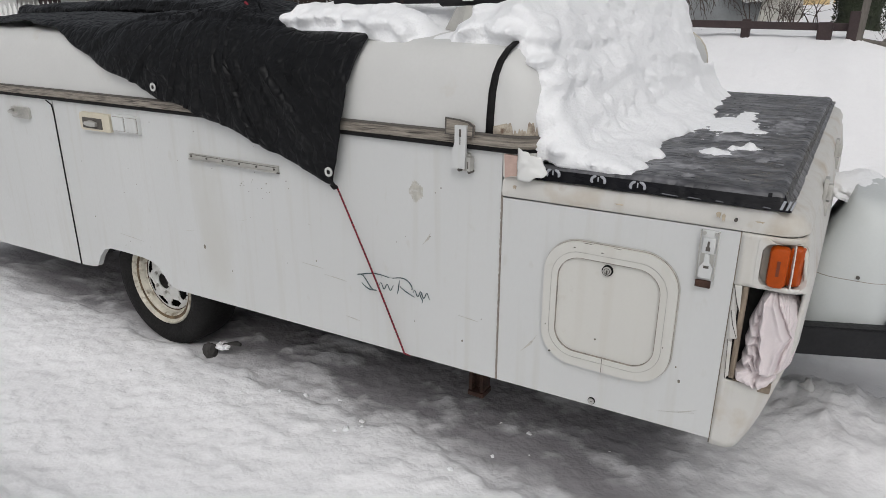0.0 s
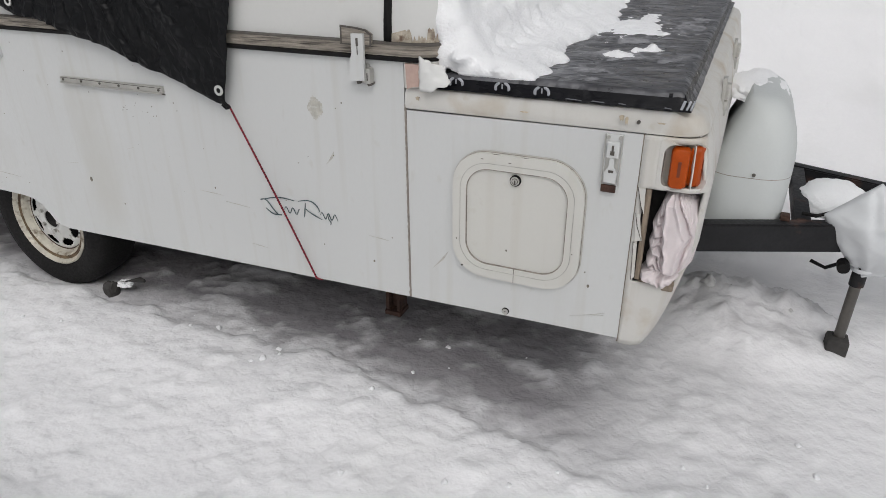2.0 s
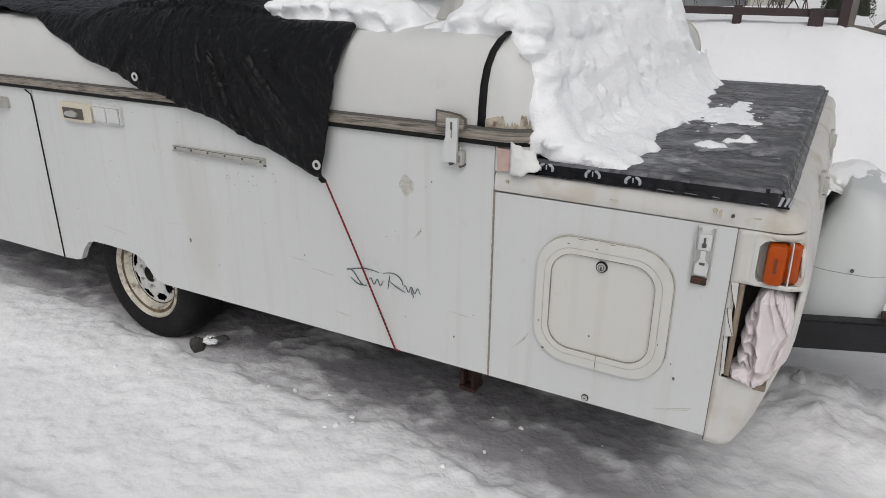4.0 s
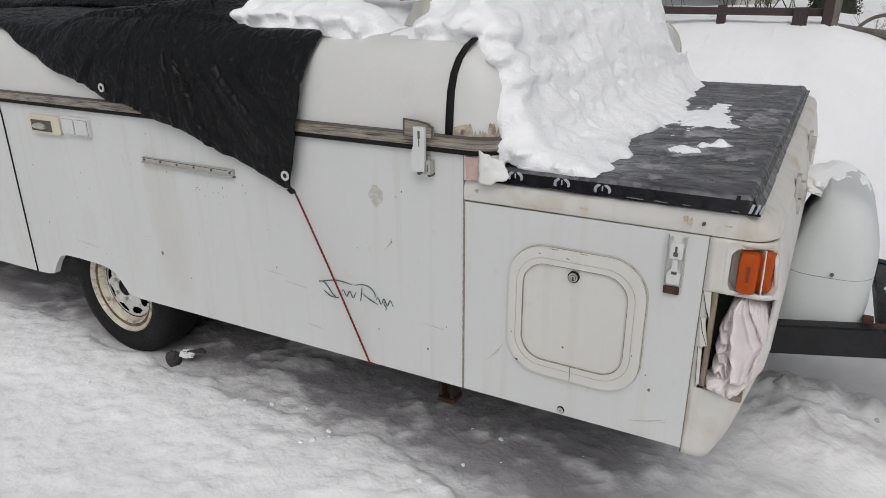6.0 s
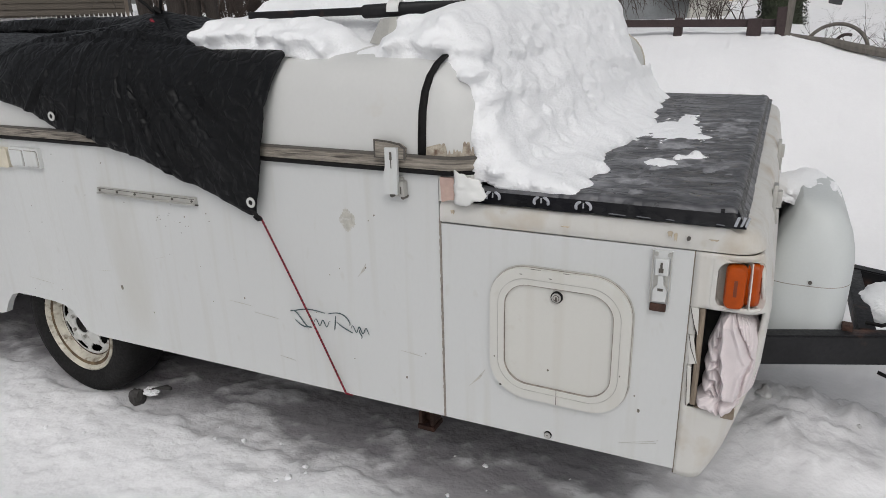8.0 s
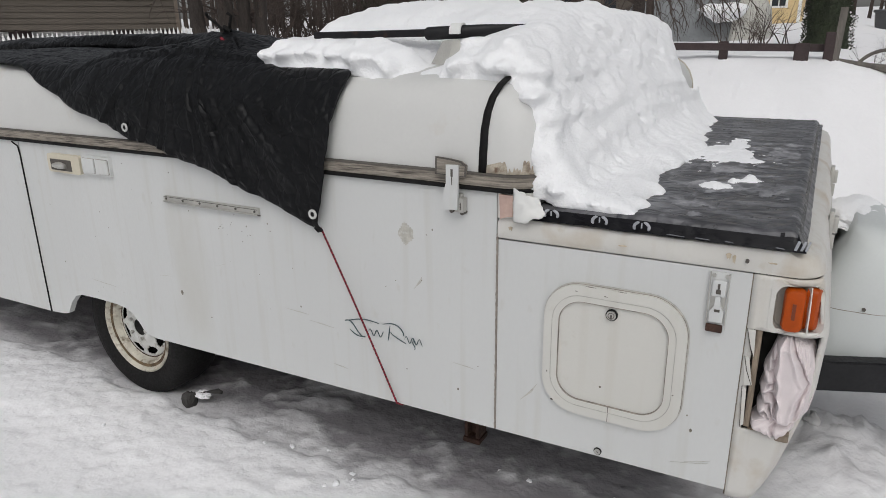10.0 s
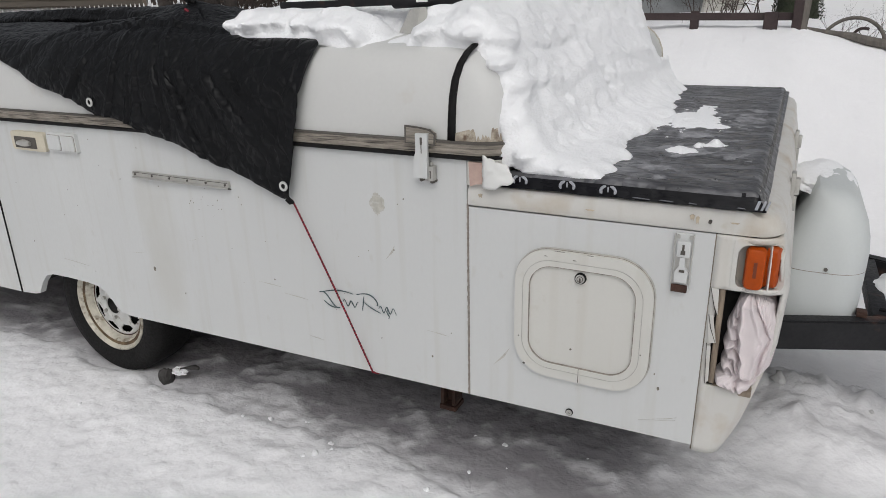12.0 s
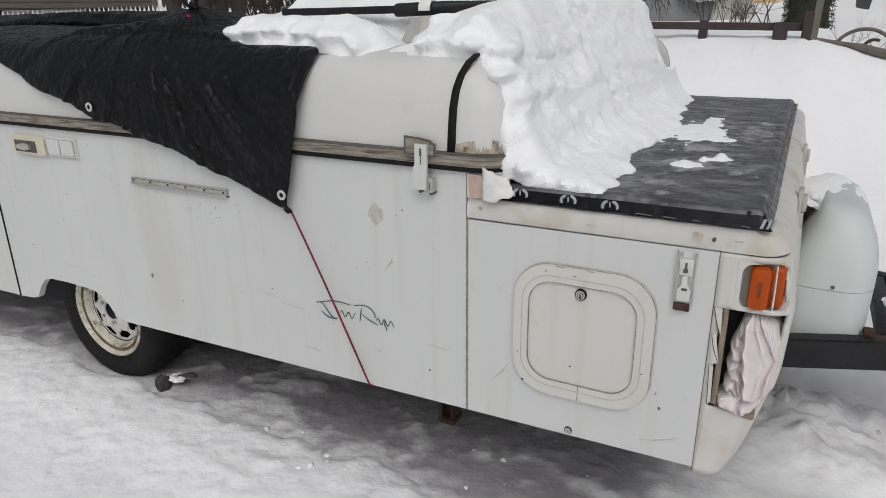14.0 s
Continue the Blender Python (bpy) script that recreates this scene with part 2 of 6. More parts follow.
def rounded(x0, x1, z0, z1, r, steps=6):
    out = []
    for cx, cz, a0 in ((x1 - r, z1 - r, 0), (x0 + r, z1 - r, 90), (x0 + r, z0 + r, 180), (x1 - r, z0 + r, 270)):
        for k in range(steps + 1):
            a = radians(a0 + 90 * k / steps)
            out.append((cx + r * math.cos(a), cz + r * math.sin(a)))
    return out


def loft(rings, bm=None, cap_start=False, cap_end=False, closed=True):
    bm = bm or bmesh.new()
    vs = [[bm.verts.new(p) for p in ring] for ring in rings]
    k = len(vs[0])
    for a, b in zip(vs, vs[1:]):
        for i in range(k if closed else k - 1):
            bm.faces.new((a[i], a[(i + 1) % k], b[(i + 1) % k], b[i]))
    if cap_start:
        bm.faces.new(vs[0][::-1])
    if cap_end:
        bm.faces.new(vs[-1])
    bmesh.ops.recalc_face_normals(bm, faces=bm.faces)
    return bm


def sheet(xs, ys, height, keep=None):
    """A height field over a grid; height gives z, keep says which cells stay."""
    bm = bmesh.new()
    vs = [[bm.verts.new((x, y, height(x, y))) for y in ys] for x in xs]
    for i in range(len(xs) - 1):
        for j in range(len(ys) - 1):
            if keep is None or keep((xs[i] + xs[i + 1]) / 2, (ys[j] + ys[j + 1]) / 2):
                bm.faces.new((vs[i][j], vs[i + 1][j], vs[i + 1][j + 1], vs[i][j + 1]))
    bmesh.ops.delete(bm, geom=[v for v in bm.verts if not v.link_faces], context="VERTS")
    return bm


def steps(a, b, d):
    k = max(1, round((b - a) / d))
    return [a + (b - a) * i / k for i in range(k + 1)]


def smooth(a, b, v):
    t = min(1.0, max(0.0, (v - a) / (b - a)))
    return t * t * (3 - 2 * t)


def fbm(x, y, z=0.0, octaves=4):
    return noise.fractal(Vector((x, y, z)), 0.9, 2.1, octaves)


def lerp(table, v):
    """Straight-line lookup in a short table of pairs."""
    for (a, p), (b, q) in zip(table, table[1:]):
        if v <= b:
            return p + (q - p) * min(1, max(0, (v - a) / (b - a)))
    return table[-1][1]


# ---- the ground: one sheet of snow ----
FEET = ((1.89, 3.72), (2.02, 3.62), (2.12, 3.55), (1.99, 3.52), (1.73, 3.85))


def slush_shade_rim(x, y):
    """Where the slush and the painted shade begin, as a y for each x."""
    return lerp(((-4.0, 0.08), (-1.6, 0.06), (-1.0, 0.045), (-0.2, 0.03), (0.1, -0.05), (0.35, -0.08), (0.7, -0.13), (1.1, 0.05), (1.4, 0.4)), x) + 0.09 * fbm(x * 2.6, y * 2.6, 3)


def loose_drift(x, y):
    """Loose snow blown and kicked over the slush and painted shade; positive where it lies."""
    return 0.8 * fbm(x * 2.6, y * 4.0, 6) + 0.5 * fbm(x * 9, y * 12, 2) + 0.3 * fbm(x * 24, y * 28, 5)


def ground_height(x, y):
    z = -0.03 * smooth(0.2, 1.3, x) - 0.02 * smooth(-0.3, 0.3, y)
    # a ploughed bank behind the camper, falling off towards the gate
    foot = 2.75 + 0.10 * fbm(x * 0.7, 2.0, 0.0, 1)
    # one unseen drift at the far side, added to keep light from underneath
    z += 0.27 * smooth(1.7, 2.3, y) * smooth(2.9, 2.4, y) * smooth(0.7, 0.2, x)
    crest = 1.262 - 0.22 * max(0.0, x - 0.75) - 0.02 * max(0.0, -x - 1)
    z += max(0.45, crest) * smooth(foot, foot + 2.3, y)
    z += 0.05 * fbm(x * 0.9, y * 0.9, 3, 2) * smooth(2.8, 3.6, y)
    # beyond the bank the land lies lower, then climbs slowly
    far = math.hypot(x, y)
    z -= 0.25 * smooth(5.6, 9.0, y)
    z += 0.035 * max(0.0, far - 12.0) * smooth(6, 12, y)
    # a shovelled heap on the camera's side
    heap = smooth(-0.72, -1.05, y + 0.1 * fbm(x * 2.0, 7.0)) * smooth(0.15, -0.7, x)
    z += 0.07 * heap
    if far < 9:
        lump = fbm(x * 2.7, y * 3.1, 1) * 0.007 + fbm(x * 6.5, y * 6.5, 5) * 0.004 + max(0.0, 0.2 - abs(fbm(x * 5, y * 5, 7))) * 0.010 + max(0.0, fbm(x * 13, y * 13, 4) - 0.10) * 0.016 + fbm(x * 26, y * 26, 11) * 0.006
        # the white crust ends in a low broken ledge where the slush and painted shade begin
        if -3.6 < x < 1.0 and -0.4 < y < 0.5:
            rim = slush_shade_rim(x, y) + 0.035 * fbm(x * 11, y * 11, 13)
            z += 0.020 * smooth(rim + 0.025, rim - 0.02, y) * smooth(-0.4, -0.15, y) * smooth(1.0, 0.5, x)
        packed = smooth(0.05, 0.2, y) * smooth(2.7, 2.2, y)
        z += lump * (1 - 0.45 * packed)
        if packed > 0 and -3.6 < x < 1.0 and y < 1.5:
            z += 0.014 * smooth(-0.1, 0.8, loose_drift(x, y)) * smooth(0.12, 0.25, y)
        z += 0.012 * fbm(x * 1.6, y * 1.6, 9)
        for fx, fy in FEET:
            q = ((x - fx) / 0.075) ** 2 + ((y - fy) / 0.13) ** 2
            if q < 4:
                z -= 0.085 * math.exp(-q * 1.3)
        # broken crust heaped below the tongue
        d = math.hypot((x - 0.98) / 0.48, (y - 0.92) / 0.40)
        if d < 1.0:
            z += (1 - smooth(0.25, 1.0, d)) * (0.075 + 0.03 * fbm(x * 5, y * 5, 2, 3) + 0.016 * abs(fbm(x * 14, y * 14, 6)) + 0.010 * fbm(x * 30, y * 30, 8))
            z += 0.06 * smooth(0.85, 0.6, d) * smooth(0.90, 1.05, y) * (0.6 + 0.3 * fbm(x * 9, y * 8, 14, 3) + 0.4 * abs(fbm(x * 20, y * 18, 3)))
    return z


xs = [-160, -110, -80, -58, -42, -30, -22, -17, -13, -10, -8, -6.5, -5.5] + steps(-4.8, -2.6, 0.08) + steps(-2.55, 2.0, 0.017) + steps(2.03, 2.4, 0.03) + steps(2.48, 4.0, 0.1) + [4.5, 5.2, 6.2, 7.5, 9.5, 12, 16, 22, 30, 42, 60, 85, 120, 170]
ys = [-60, -30, -15, -8, -5, -3.5, -2.6, -2.1, -1.7] + steps(-1.45, 1.3, 0.017) + steps(1.34, 2.4, 0.055) + steps(2.45, 4.2, 0.04) + steps(4.3, 6.4, 0.12) + [6.8, 7.4, 8.2, 9.2, 10.5, 12, 14, 17, 21, 26, 33, 42, 55, 75, 100, 140, 200, 300]
ground = link("ground", sheet(xs, ys, ground_height), GROUND)


def slush_shade(x, y):
    """How much grey is mixed in here, from 0 to 1: thin slush plus the camper's painted shade, scraped and drifted over
    in places.
    """
    rim = slush_shade_rim(x, y) + 0.03 * fbm(x * 11, y * 11, 13)
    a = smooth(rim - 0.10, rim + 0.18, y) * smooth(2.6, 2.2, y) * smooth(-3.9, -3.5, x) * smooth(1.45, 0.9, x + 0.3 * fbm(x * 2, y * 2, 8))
    drift = loose_drift(x, y)
    # the heap's shade below the tongue goes into the colour too
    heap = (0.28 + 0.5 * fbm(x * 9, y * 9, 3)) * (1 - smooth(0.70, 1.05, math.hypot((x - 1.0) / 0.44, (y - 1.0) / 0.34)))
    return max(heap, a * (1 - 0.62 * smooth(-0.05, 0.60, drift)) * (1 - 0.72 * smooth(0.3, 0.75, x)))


att = ground.data.attributes.new("slush_shade", "FLOAT", "POINT")
att.data.foreach_set("value", [slush_shade(v.co.x, v.co.y) if abs(v.co.x) < 5 and abs(v.co.y) < 4 else 0.0 for v in ground.data.vertices])
tagged(ground, "trodden white snow over the whole yard", "snow ground", kind="structure")

# ---- camper trailer ----
WIDE = 2.26
MID = WIDE / 2
camper = thing("camper_trailer", -1.2, MID, 0, "old white folding camper trailer with weathered trim, parked in snow", "camper")


def bottom(x):
    return 0.352 + 0.0235 * x


ARCH = ((-2.052, 0.309), (-2.02, 0.318), (-1.985, 0.372), (-1.945, 0.41), (-1.90, 0.423), (-1.80, 0.426), (-1.68, 0.424), (-1.625, 0.418), (-1.58, 0.40),
        (-1.548, 0.365), (-1.53, 0.342), (-1.505, 0.326), (-1.46, 0.320))
JOINT = 1.056
outline = [(-2.143, bottom(-2.143))] + list(ARCH) + [(-0.003, bottom(0)), (-0.003, JOINT), (-2.143, JOINT)]
part("side_panel", slab(outline, 0.0, 0.025), PANEL, camper, "white side panel with scratches and specks")
part("rear_side_panel", slab([(-3.7, bottom(-3.7)), (-2.15, bottom(-2.15)), (-2.15, JOINT), (-3.7, JOINT)], 0.0, 0.025), PANEL, camper)
part("bin_side_panel", slab([(0.003, bottom(0)), (0.6186, bottom(0.617)), (0.6186, 0.930), (0.003, 0.926)], 0.0, 0.025), PANEL, camper, "white panel of the front storage bin")
part("far_side_panel", slab([(-3.7, 0.3), (0.7, 0.36), (0.7, 0.97), (0.05, 0.97), (0.05, JOINT), (-3.7, JOINT)], WIDE - 0.025, WIDE), PANEL, camper)
part("rear_panel", box(-3.7, -3.675, 0.026, WIDE - 0.026, 0.27, JOINT), PANEL, camper)
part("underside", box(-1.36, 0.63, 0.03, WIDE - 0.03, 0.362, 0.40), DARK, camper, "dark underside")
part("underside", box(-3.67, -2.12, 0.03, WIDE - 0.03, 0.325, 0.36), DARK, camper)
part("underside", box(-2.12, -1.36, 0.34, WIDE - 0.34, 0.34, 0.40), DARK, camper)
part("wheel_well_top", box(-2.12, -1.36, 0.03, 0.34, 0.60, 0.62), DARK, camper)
part("bulkhead", box(-0.02, 0.0, 0.03, WIDE - 0.03, 0.44, JOINT), DARK, camper)
part("seam_backing", box(-2.16, -2.13, 0.026, 0.04, 0.44, JOINT), GASKET, camper)
bm = bmesh.new()
for k in range(60):
    z = bottom(0) + 0.002 + k * 0.0098
    w = 0.0026 + 0.0006 * math.sin(k * 2.3)
    box(-w, w, -0.002 - 0.0006 * math.sin(k * 1.7), 0.004, z, z + 0.0096, bm=bm)
part("seam_sealant", bm, material("grey_sealant", (0.27, 0.235, 0.205), 0.9, vary=0.35, scale=50, fine=200, bump=0.4), camper, "crumbling grey sealant in the panel seam")
part("nose_seam_sealant", box(0.6175, 0.6222, 0.0012, 0.006, 0.354, 0.93), material("brown_sealant", (0.20, 0.165, 0.13), 0.9, vary=0.5, scale=40, fine=160, bump=0.4), camper, "brown sealant beside the nose")
for y in (0.55, WIDE - 0.55):
    part("chassis_rail", box(-3.6, 0.64, y - 0.025, y + 0.025, 0.30, 0.40, 0.004), FRAME, camper)
part("axle", tube([(-1.70, 0.25, 0.27), (-1.70, WIDE - 0.25, 0.27)], 0.03, 10), FRAME, camper)

# the bin's nose: a wrap-round front with soft corners, its near corner rotted open
NOSE = ((0.34, 0.675), (0.36, 0.690), (0.40, 0.710), (0.45, 0.727), (0.55, 0.752), (0.66, 0.778), (0.80, 0.784), (0.90, 0.765), (0.95, 0.747), (0.975, 0.735), (0.99, 0.712))
BOW = 0.004


def nose_path(z, inset=0.0):
    """Points of the nose's outline at height z, from the near side round to the far side."""
    xf = lerp(NOSE, z) - inset
    r = min(0.06, xf - 0.645)
    cx = xf - r
    pts = [(min(x, 0.621 + (cx - 0.621) * f), inset) for x, f in ((0.621, 0.0), (0.636, 0.25), (0.649, 0.5), (0.67, 0.8), (0.69, 0.97))]
    for k in range(1, 9):
        a = radians(-90 + 90 * k / 8)
        pts.append((cx + r * math.cos(a), r + inset + r * math.sin(a)))
    for k in range(1, 21):
        y = r + (WIDE - 2 * r) * k / 21
        pts.append((xf + BOW * (1 - ((y - MID) / (MID - r)) ** 2), y))
    for k in range(8):
        a = radians(90 * k / 8)
        pts.append((cx + r * math.cos(a), WIDE - r - inset + r * math.sin(a)))
    pts += [(0.66, WIDE - inset), (0.62, WIDE - inset)]
    return pts


zs = [0.352, 0.37, 0.40, 0.44, 0.48, 0.52, 0.545, 0.60, 0.66, 0.72, 0.77, 0.80, 0.811, 0.84, 0.87, 0.90, 0.917, 0.93]
bm = bmesh.new()
vs = [[bm.verts.new((x, y, z - 0.012 * (x > 0.7 and z < 0.36))) for x, y in nose_path(z)] for z in zs]
for a in range(len(zs) - 1):
    for i in range(len(vs[0]) - 1):
        zc, hole = (zs[a] + zs[a + 1]) / 2, False
        if 0.545 < zc < 0.80 and 1 <= i <= 8:
            hole = True
        if 0.811 < zc < 0.917 and 3 <= i <= 8:
            hole = True
        if not hole:
            bm.faces.new((vs[a][i], vs[a][i + 1], vs[a + 1][i + 1], vs[a + 1][i]))
bmesh.ops.delete(bm, geom=[v for v in bm.verts if not v.link_faces], context="VERTS")
nose = part("nose_shell", bm, GEL, camper, "yellowed fibreglass nose with a rotted open corner")
mod = nose.modifiers.new("shell", "SOLIDIFY")
mod.thickness, mod.offset = 0.008, -1
# solid box; its dark colour stands for the shade inside the hollow
part("nose_inside", box(0.55, 0.68, 0.10, WIDE - 0.1, 0.45, 0.92), DARK, camper, "dark box painted as the shaded hollow behind the broken corner")


def nose_at(run, z, out=0.0):
    """A point of the nose's skin: run metres round the corner from x = 0.66, at height z, out from the skin."""
    xf, r = lerp(NOSE, z), 0.06
    cx = xf - r
    a = (0.66 + run - cx) / r
    if a <= 0:
        return (0.66 + run, -out, z)
    if a < math.pi / 2:
        return (cx + (r + out) * math.sin(a), r - (r + out) * math.cos(a), z)
    return (xf + out, r + r * (a - math.pi / 2), z)


def nose_ring(outline, out):
    return [nose_at(a, z, out) for a, z in outline]


mouth, brow = rounded(0.010, 0.117, 0.806, 0.914, 0.024, 8), rounded(0.000, 0.134, 0.800, 0.926, 0.014, 8)
part("light_pocket", loft([nose_ring(brow, -0.004), nose_ring(brow, 0.0012), nose_ring(mouth, 0.0022), nose_ring(mouth, -0.004), nose_ring(mouth, -0.032)], cap_end=True), GEL, camper, "moulded pocket round the marker lights")
part("light_divider", loft([[nose_at(a, z, o) for a, o in ((0.0775, 0.001), (0.0805, 0.001), (0.0805, -0.031), (0.0775, -0.031))] for z in (0.807, 0.86, 0.913)], cap_start=True, cap_end=True), GEL, camper)

# the bin's lid, with a soft drip edge
rings = []
for z, o in ((0.931, 0.0), (0.935, -0.006), (0.95, -0.008), (0.972, -0.006), (0.985, 0.004), (0.992, 0.02)):
    p = nose_path(z, 0.0)
    ring = [(0.003, o)] + [(x - (o if x > 0.69 else 0), min(WIDE - o, max(o, y))) for x, y in p] + [(0.003, WIDE - o)]
    rings.append([(x, y, z + 0.004 * (x - 0.1)) for x, y in ring])
part("bin_lid", loft(rings, cap_end=True, cap_start=True), GEL, camper, "yellowed lid edge of the storage bin")
part("bare_patch", slab([(0.008, 1.05), (0.07, 1.048), (0.072, 1.01), (0.055, 0.995), (0.03, 0.992), (0.012, 0.985)], -0.0125, -0.003), PINK, camper, "patch of bare pinkish filler")
part("lid_support", slab([(0.0, 0.985), (0.09, 0.99), (0.09, JOINT), (0.0, JOINT)], -0.002, 0.03), GEL, camper)
part("front_top_panel", box(0.075, 0.10, 0.031, WIDE - 0.03, 0.985, JOINT), PANEL, camper)


# the folding roof shell
def roof_ring(side, front, z, r=0.10):
    x1, x0, y0, y1 = 0.105 - front, -3.72 + side, side, WIDE - side
    r = max(0.03, r - 0.2 * side)
    out = [(x0, y0), (-3.0, y0), (-2.0, y0), (-1.0, y0), (-0.3, y0)]
    for cx, cy, a0 in ((x1 - r, y0 + r, -90), (x1 - r, y1 - r, 0)):
        out += [(cx + r * math.cos(radians(a0 + 90 * k / 8)), cy + r * math.sin(radians(a0 + 90 * k / 8))) for k in range(9)]
    out += [(-0.3, y1), (-1.0, y1), (-2.0, y1), (-3.0, y1), (x0, y1)]
    return [(x, y, z) for x, y in out]


ROOF = ((0.0, 0.0, 1.088), (0.001, 0.002, 1.15), (0.004, 0.008, 1.21), (0.012, 0.025, 1.255), (0.026, 0.05, 1.29), (0.05, 0.085, 1.318), (0.085, 0.13, 1.335),
        (0.16, 0.2, 1.347), (0.4, 0.4, 1.365), (0.8, 0.6, 1.38))
part("roof_shell", loft([roof_ring(s, f, z) for s, f, z in ROOF], cap_end=True, cap_start=True), LID, camper, "white rounded roof shell with stains at its lower edge")
part("joint_trim", loft([roof_ring(-0.012, -0.012, 1.066), roof_ring(-0.014, -0.014, 1.074), roof_ring(-0.010, -0.010, 1.080), roof_ring(-0.012, -0.012, 1.094), roof_ring(0.004, 0.004, 1.096)], cap_start=True), TRIM, camper,
     "weathered brown and grey metal trim along the roof joint")
part("joint_gasket", loft([roof_ring(-0.004, -0.004, 1.051), roof_ring(-0.013, -0.014, 1.054), roof_ring(-0.015, -0.016, 1.062), roof_ring(-0.008, -0.008, 1.0665)], cap_start=True), GASKET, camper, "black rubber gasket below the roof")
part("joint_gap", loft([roof_ring(-0.0105, -0.0105, 1.0935), roof_ring(-0.0140, -0.0140, 1.0945), roof_ring(-0.0130, -0.0130, 1.0985), roof_ring(-0.001, -0.001, 1.1005)]), SHADE, camper, "dark open gap above the trim")
rng = random.Random(3)
low, high = roof_ring(-0.0025, -0.0025, 1.0990)[4:13], roof_ring(-0.0004, -0.0004, 1.140)[4:13]
bm = bmesh.new()
prev = None
for k in range(len(low) - 1):
    for j in range(5):
        f = j / 5
        a, c = Vector(low[k]).lerp(Vector(low[k + 1]), f), Vector(high[k]).lerp(Vector(high[k + 1]), f)
        if a.x < -0.06:
            prev = None
            continue
        pair = (bm.verts.new(a), bm.verts.new(a.lerp(c, rng.uniform(0.25, 0.7) + 0.3 * math.sin(k * 1.9))))
        if prev:
            bm.faces.new((prev[0], pair[0], pair[1], prev[1]))
        prev = pair
part("peeled_edge", bm, material("peeling_brown_edge", (0.42, 0.37, 0.30), 0.9, vary=0.3, scale=45, fine=200, bump=0.5, stain=(0.12, 0.07, 0.045), stain_amount=0.5, stain_scale=60), camper, "peeling brown paint at the roof's nose")
for idx, r in ((15, 0.007), (18, 0.009)):
    pts = [roof_ring(side, front, z)[idx] for side, front, z in ROOF[:6]]
    part("corner_moulding", tube(pts, r, 8), material("beige_moulding", (0.50, 0.46, 0.39), 0.7, vary=0.2, scale=20, fine=90, bump=0.3), camper, "beige moulding on the roof's far corner")
strip = [(-0.046, -0.004, 1.097), (-0.044, -0.0035, 1.15), (-0.041, -0.0005, 1.21), (-0.036, 0.0075, 1.255), (-0.028, 0.022, 1.292), (-0.018, 0.046, 1.321), (-0.01, 0.08, 1.339)]
bm = bmesh.new()
va = [bm.verts.new((x - 0.010, y, z)) for x, y, z in strip]
vb = [bm.verts.new((x + 0.012 - 0.006 * i / 6, y - 0.002, z)) for i, (x, y, z) in enumerate(strip)]
for i in range(len(strip) - 1):
    bm.faces.new((va[i], vb[i], vb[i + 1], va[i + 1]))
ob = part("black_edging", bm, GASKET, camper, "black rubber edging where the roof's nose begins")
mod = ob.modifiers.new("thick", "SOLIDIFY")
mod.thickness = 0.006


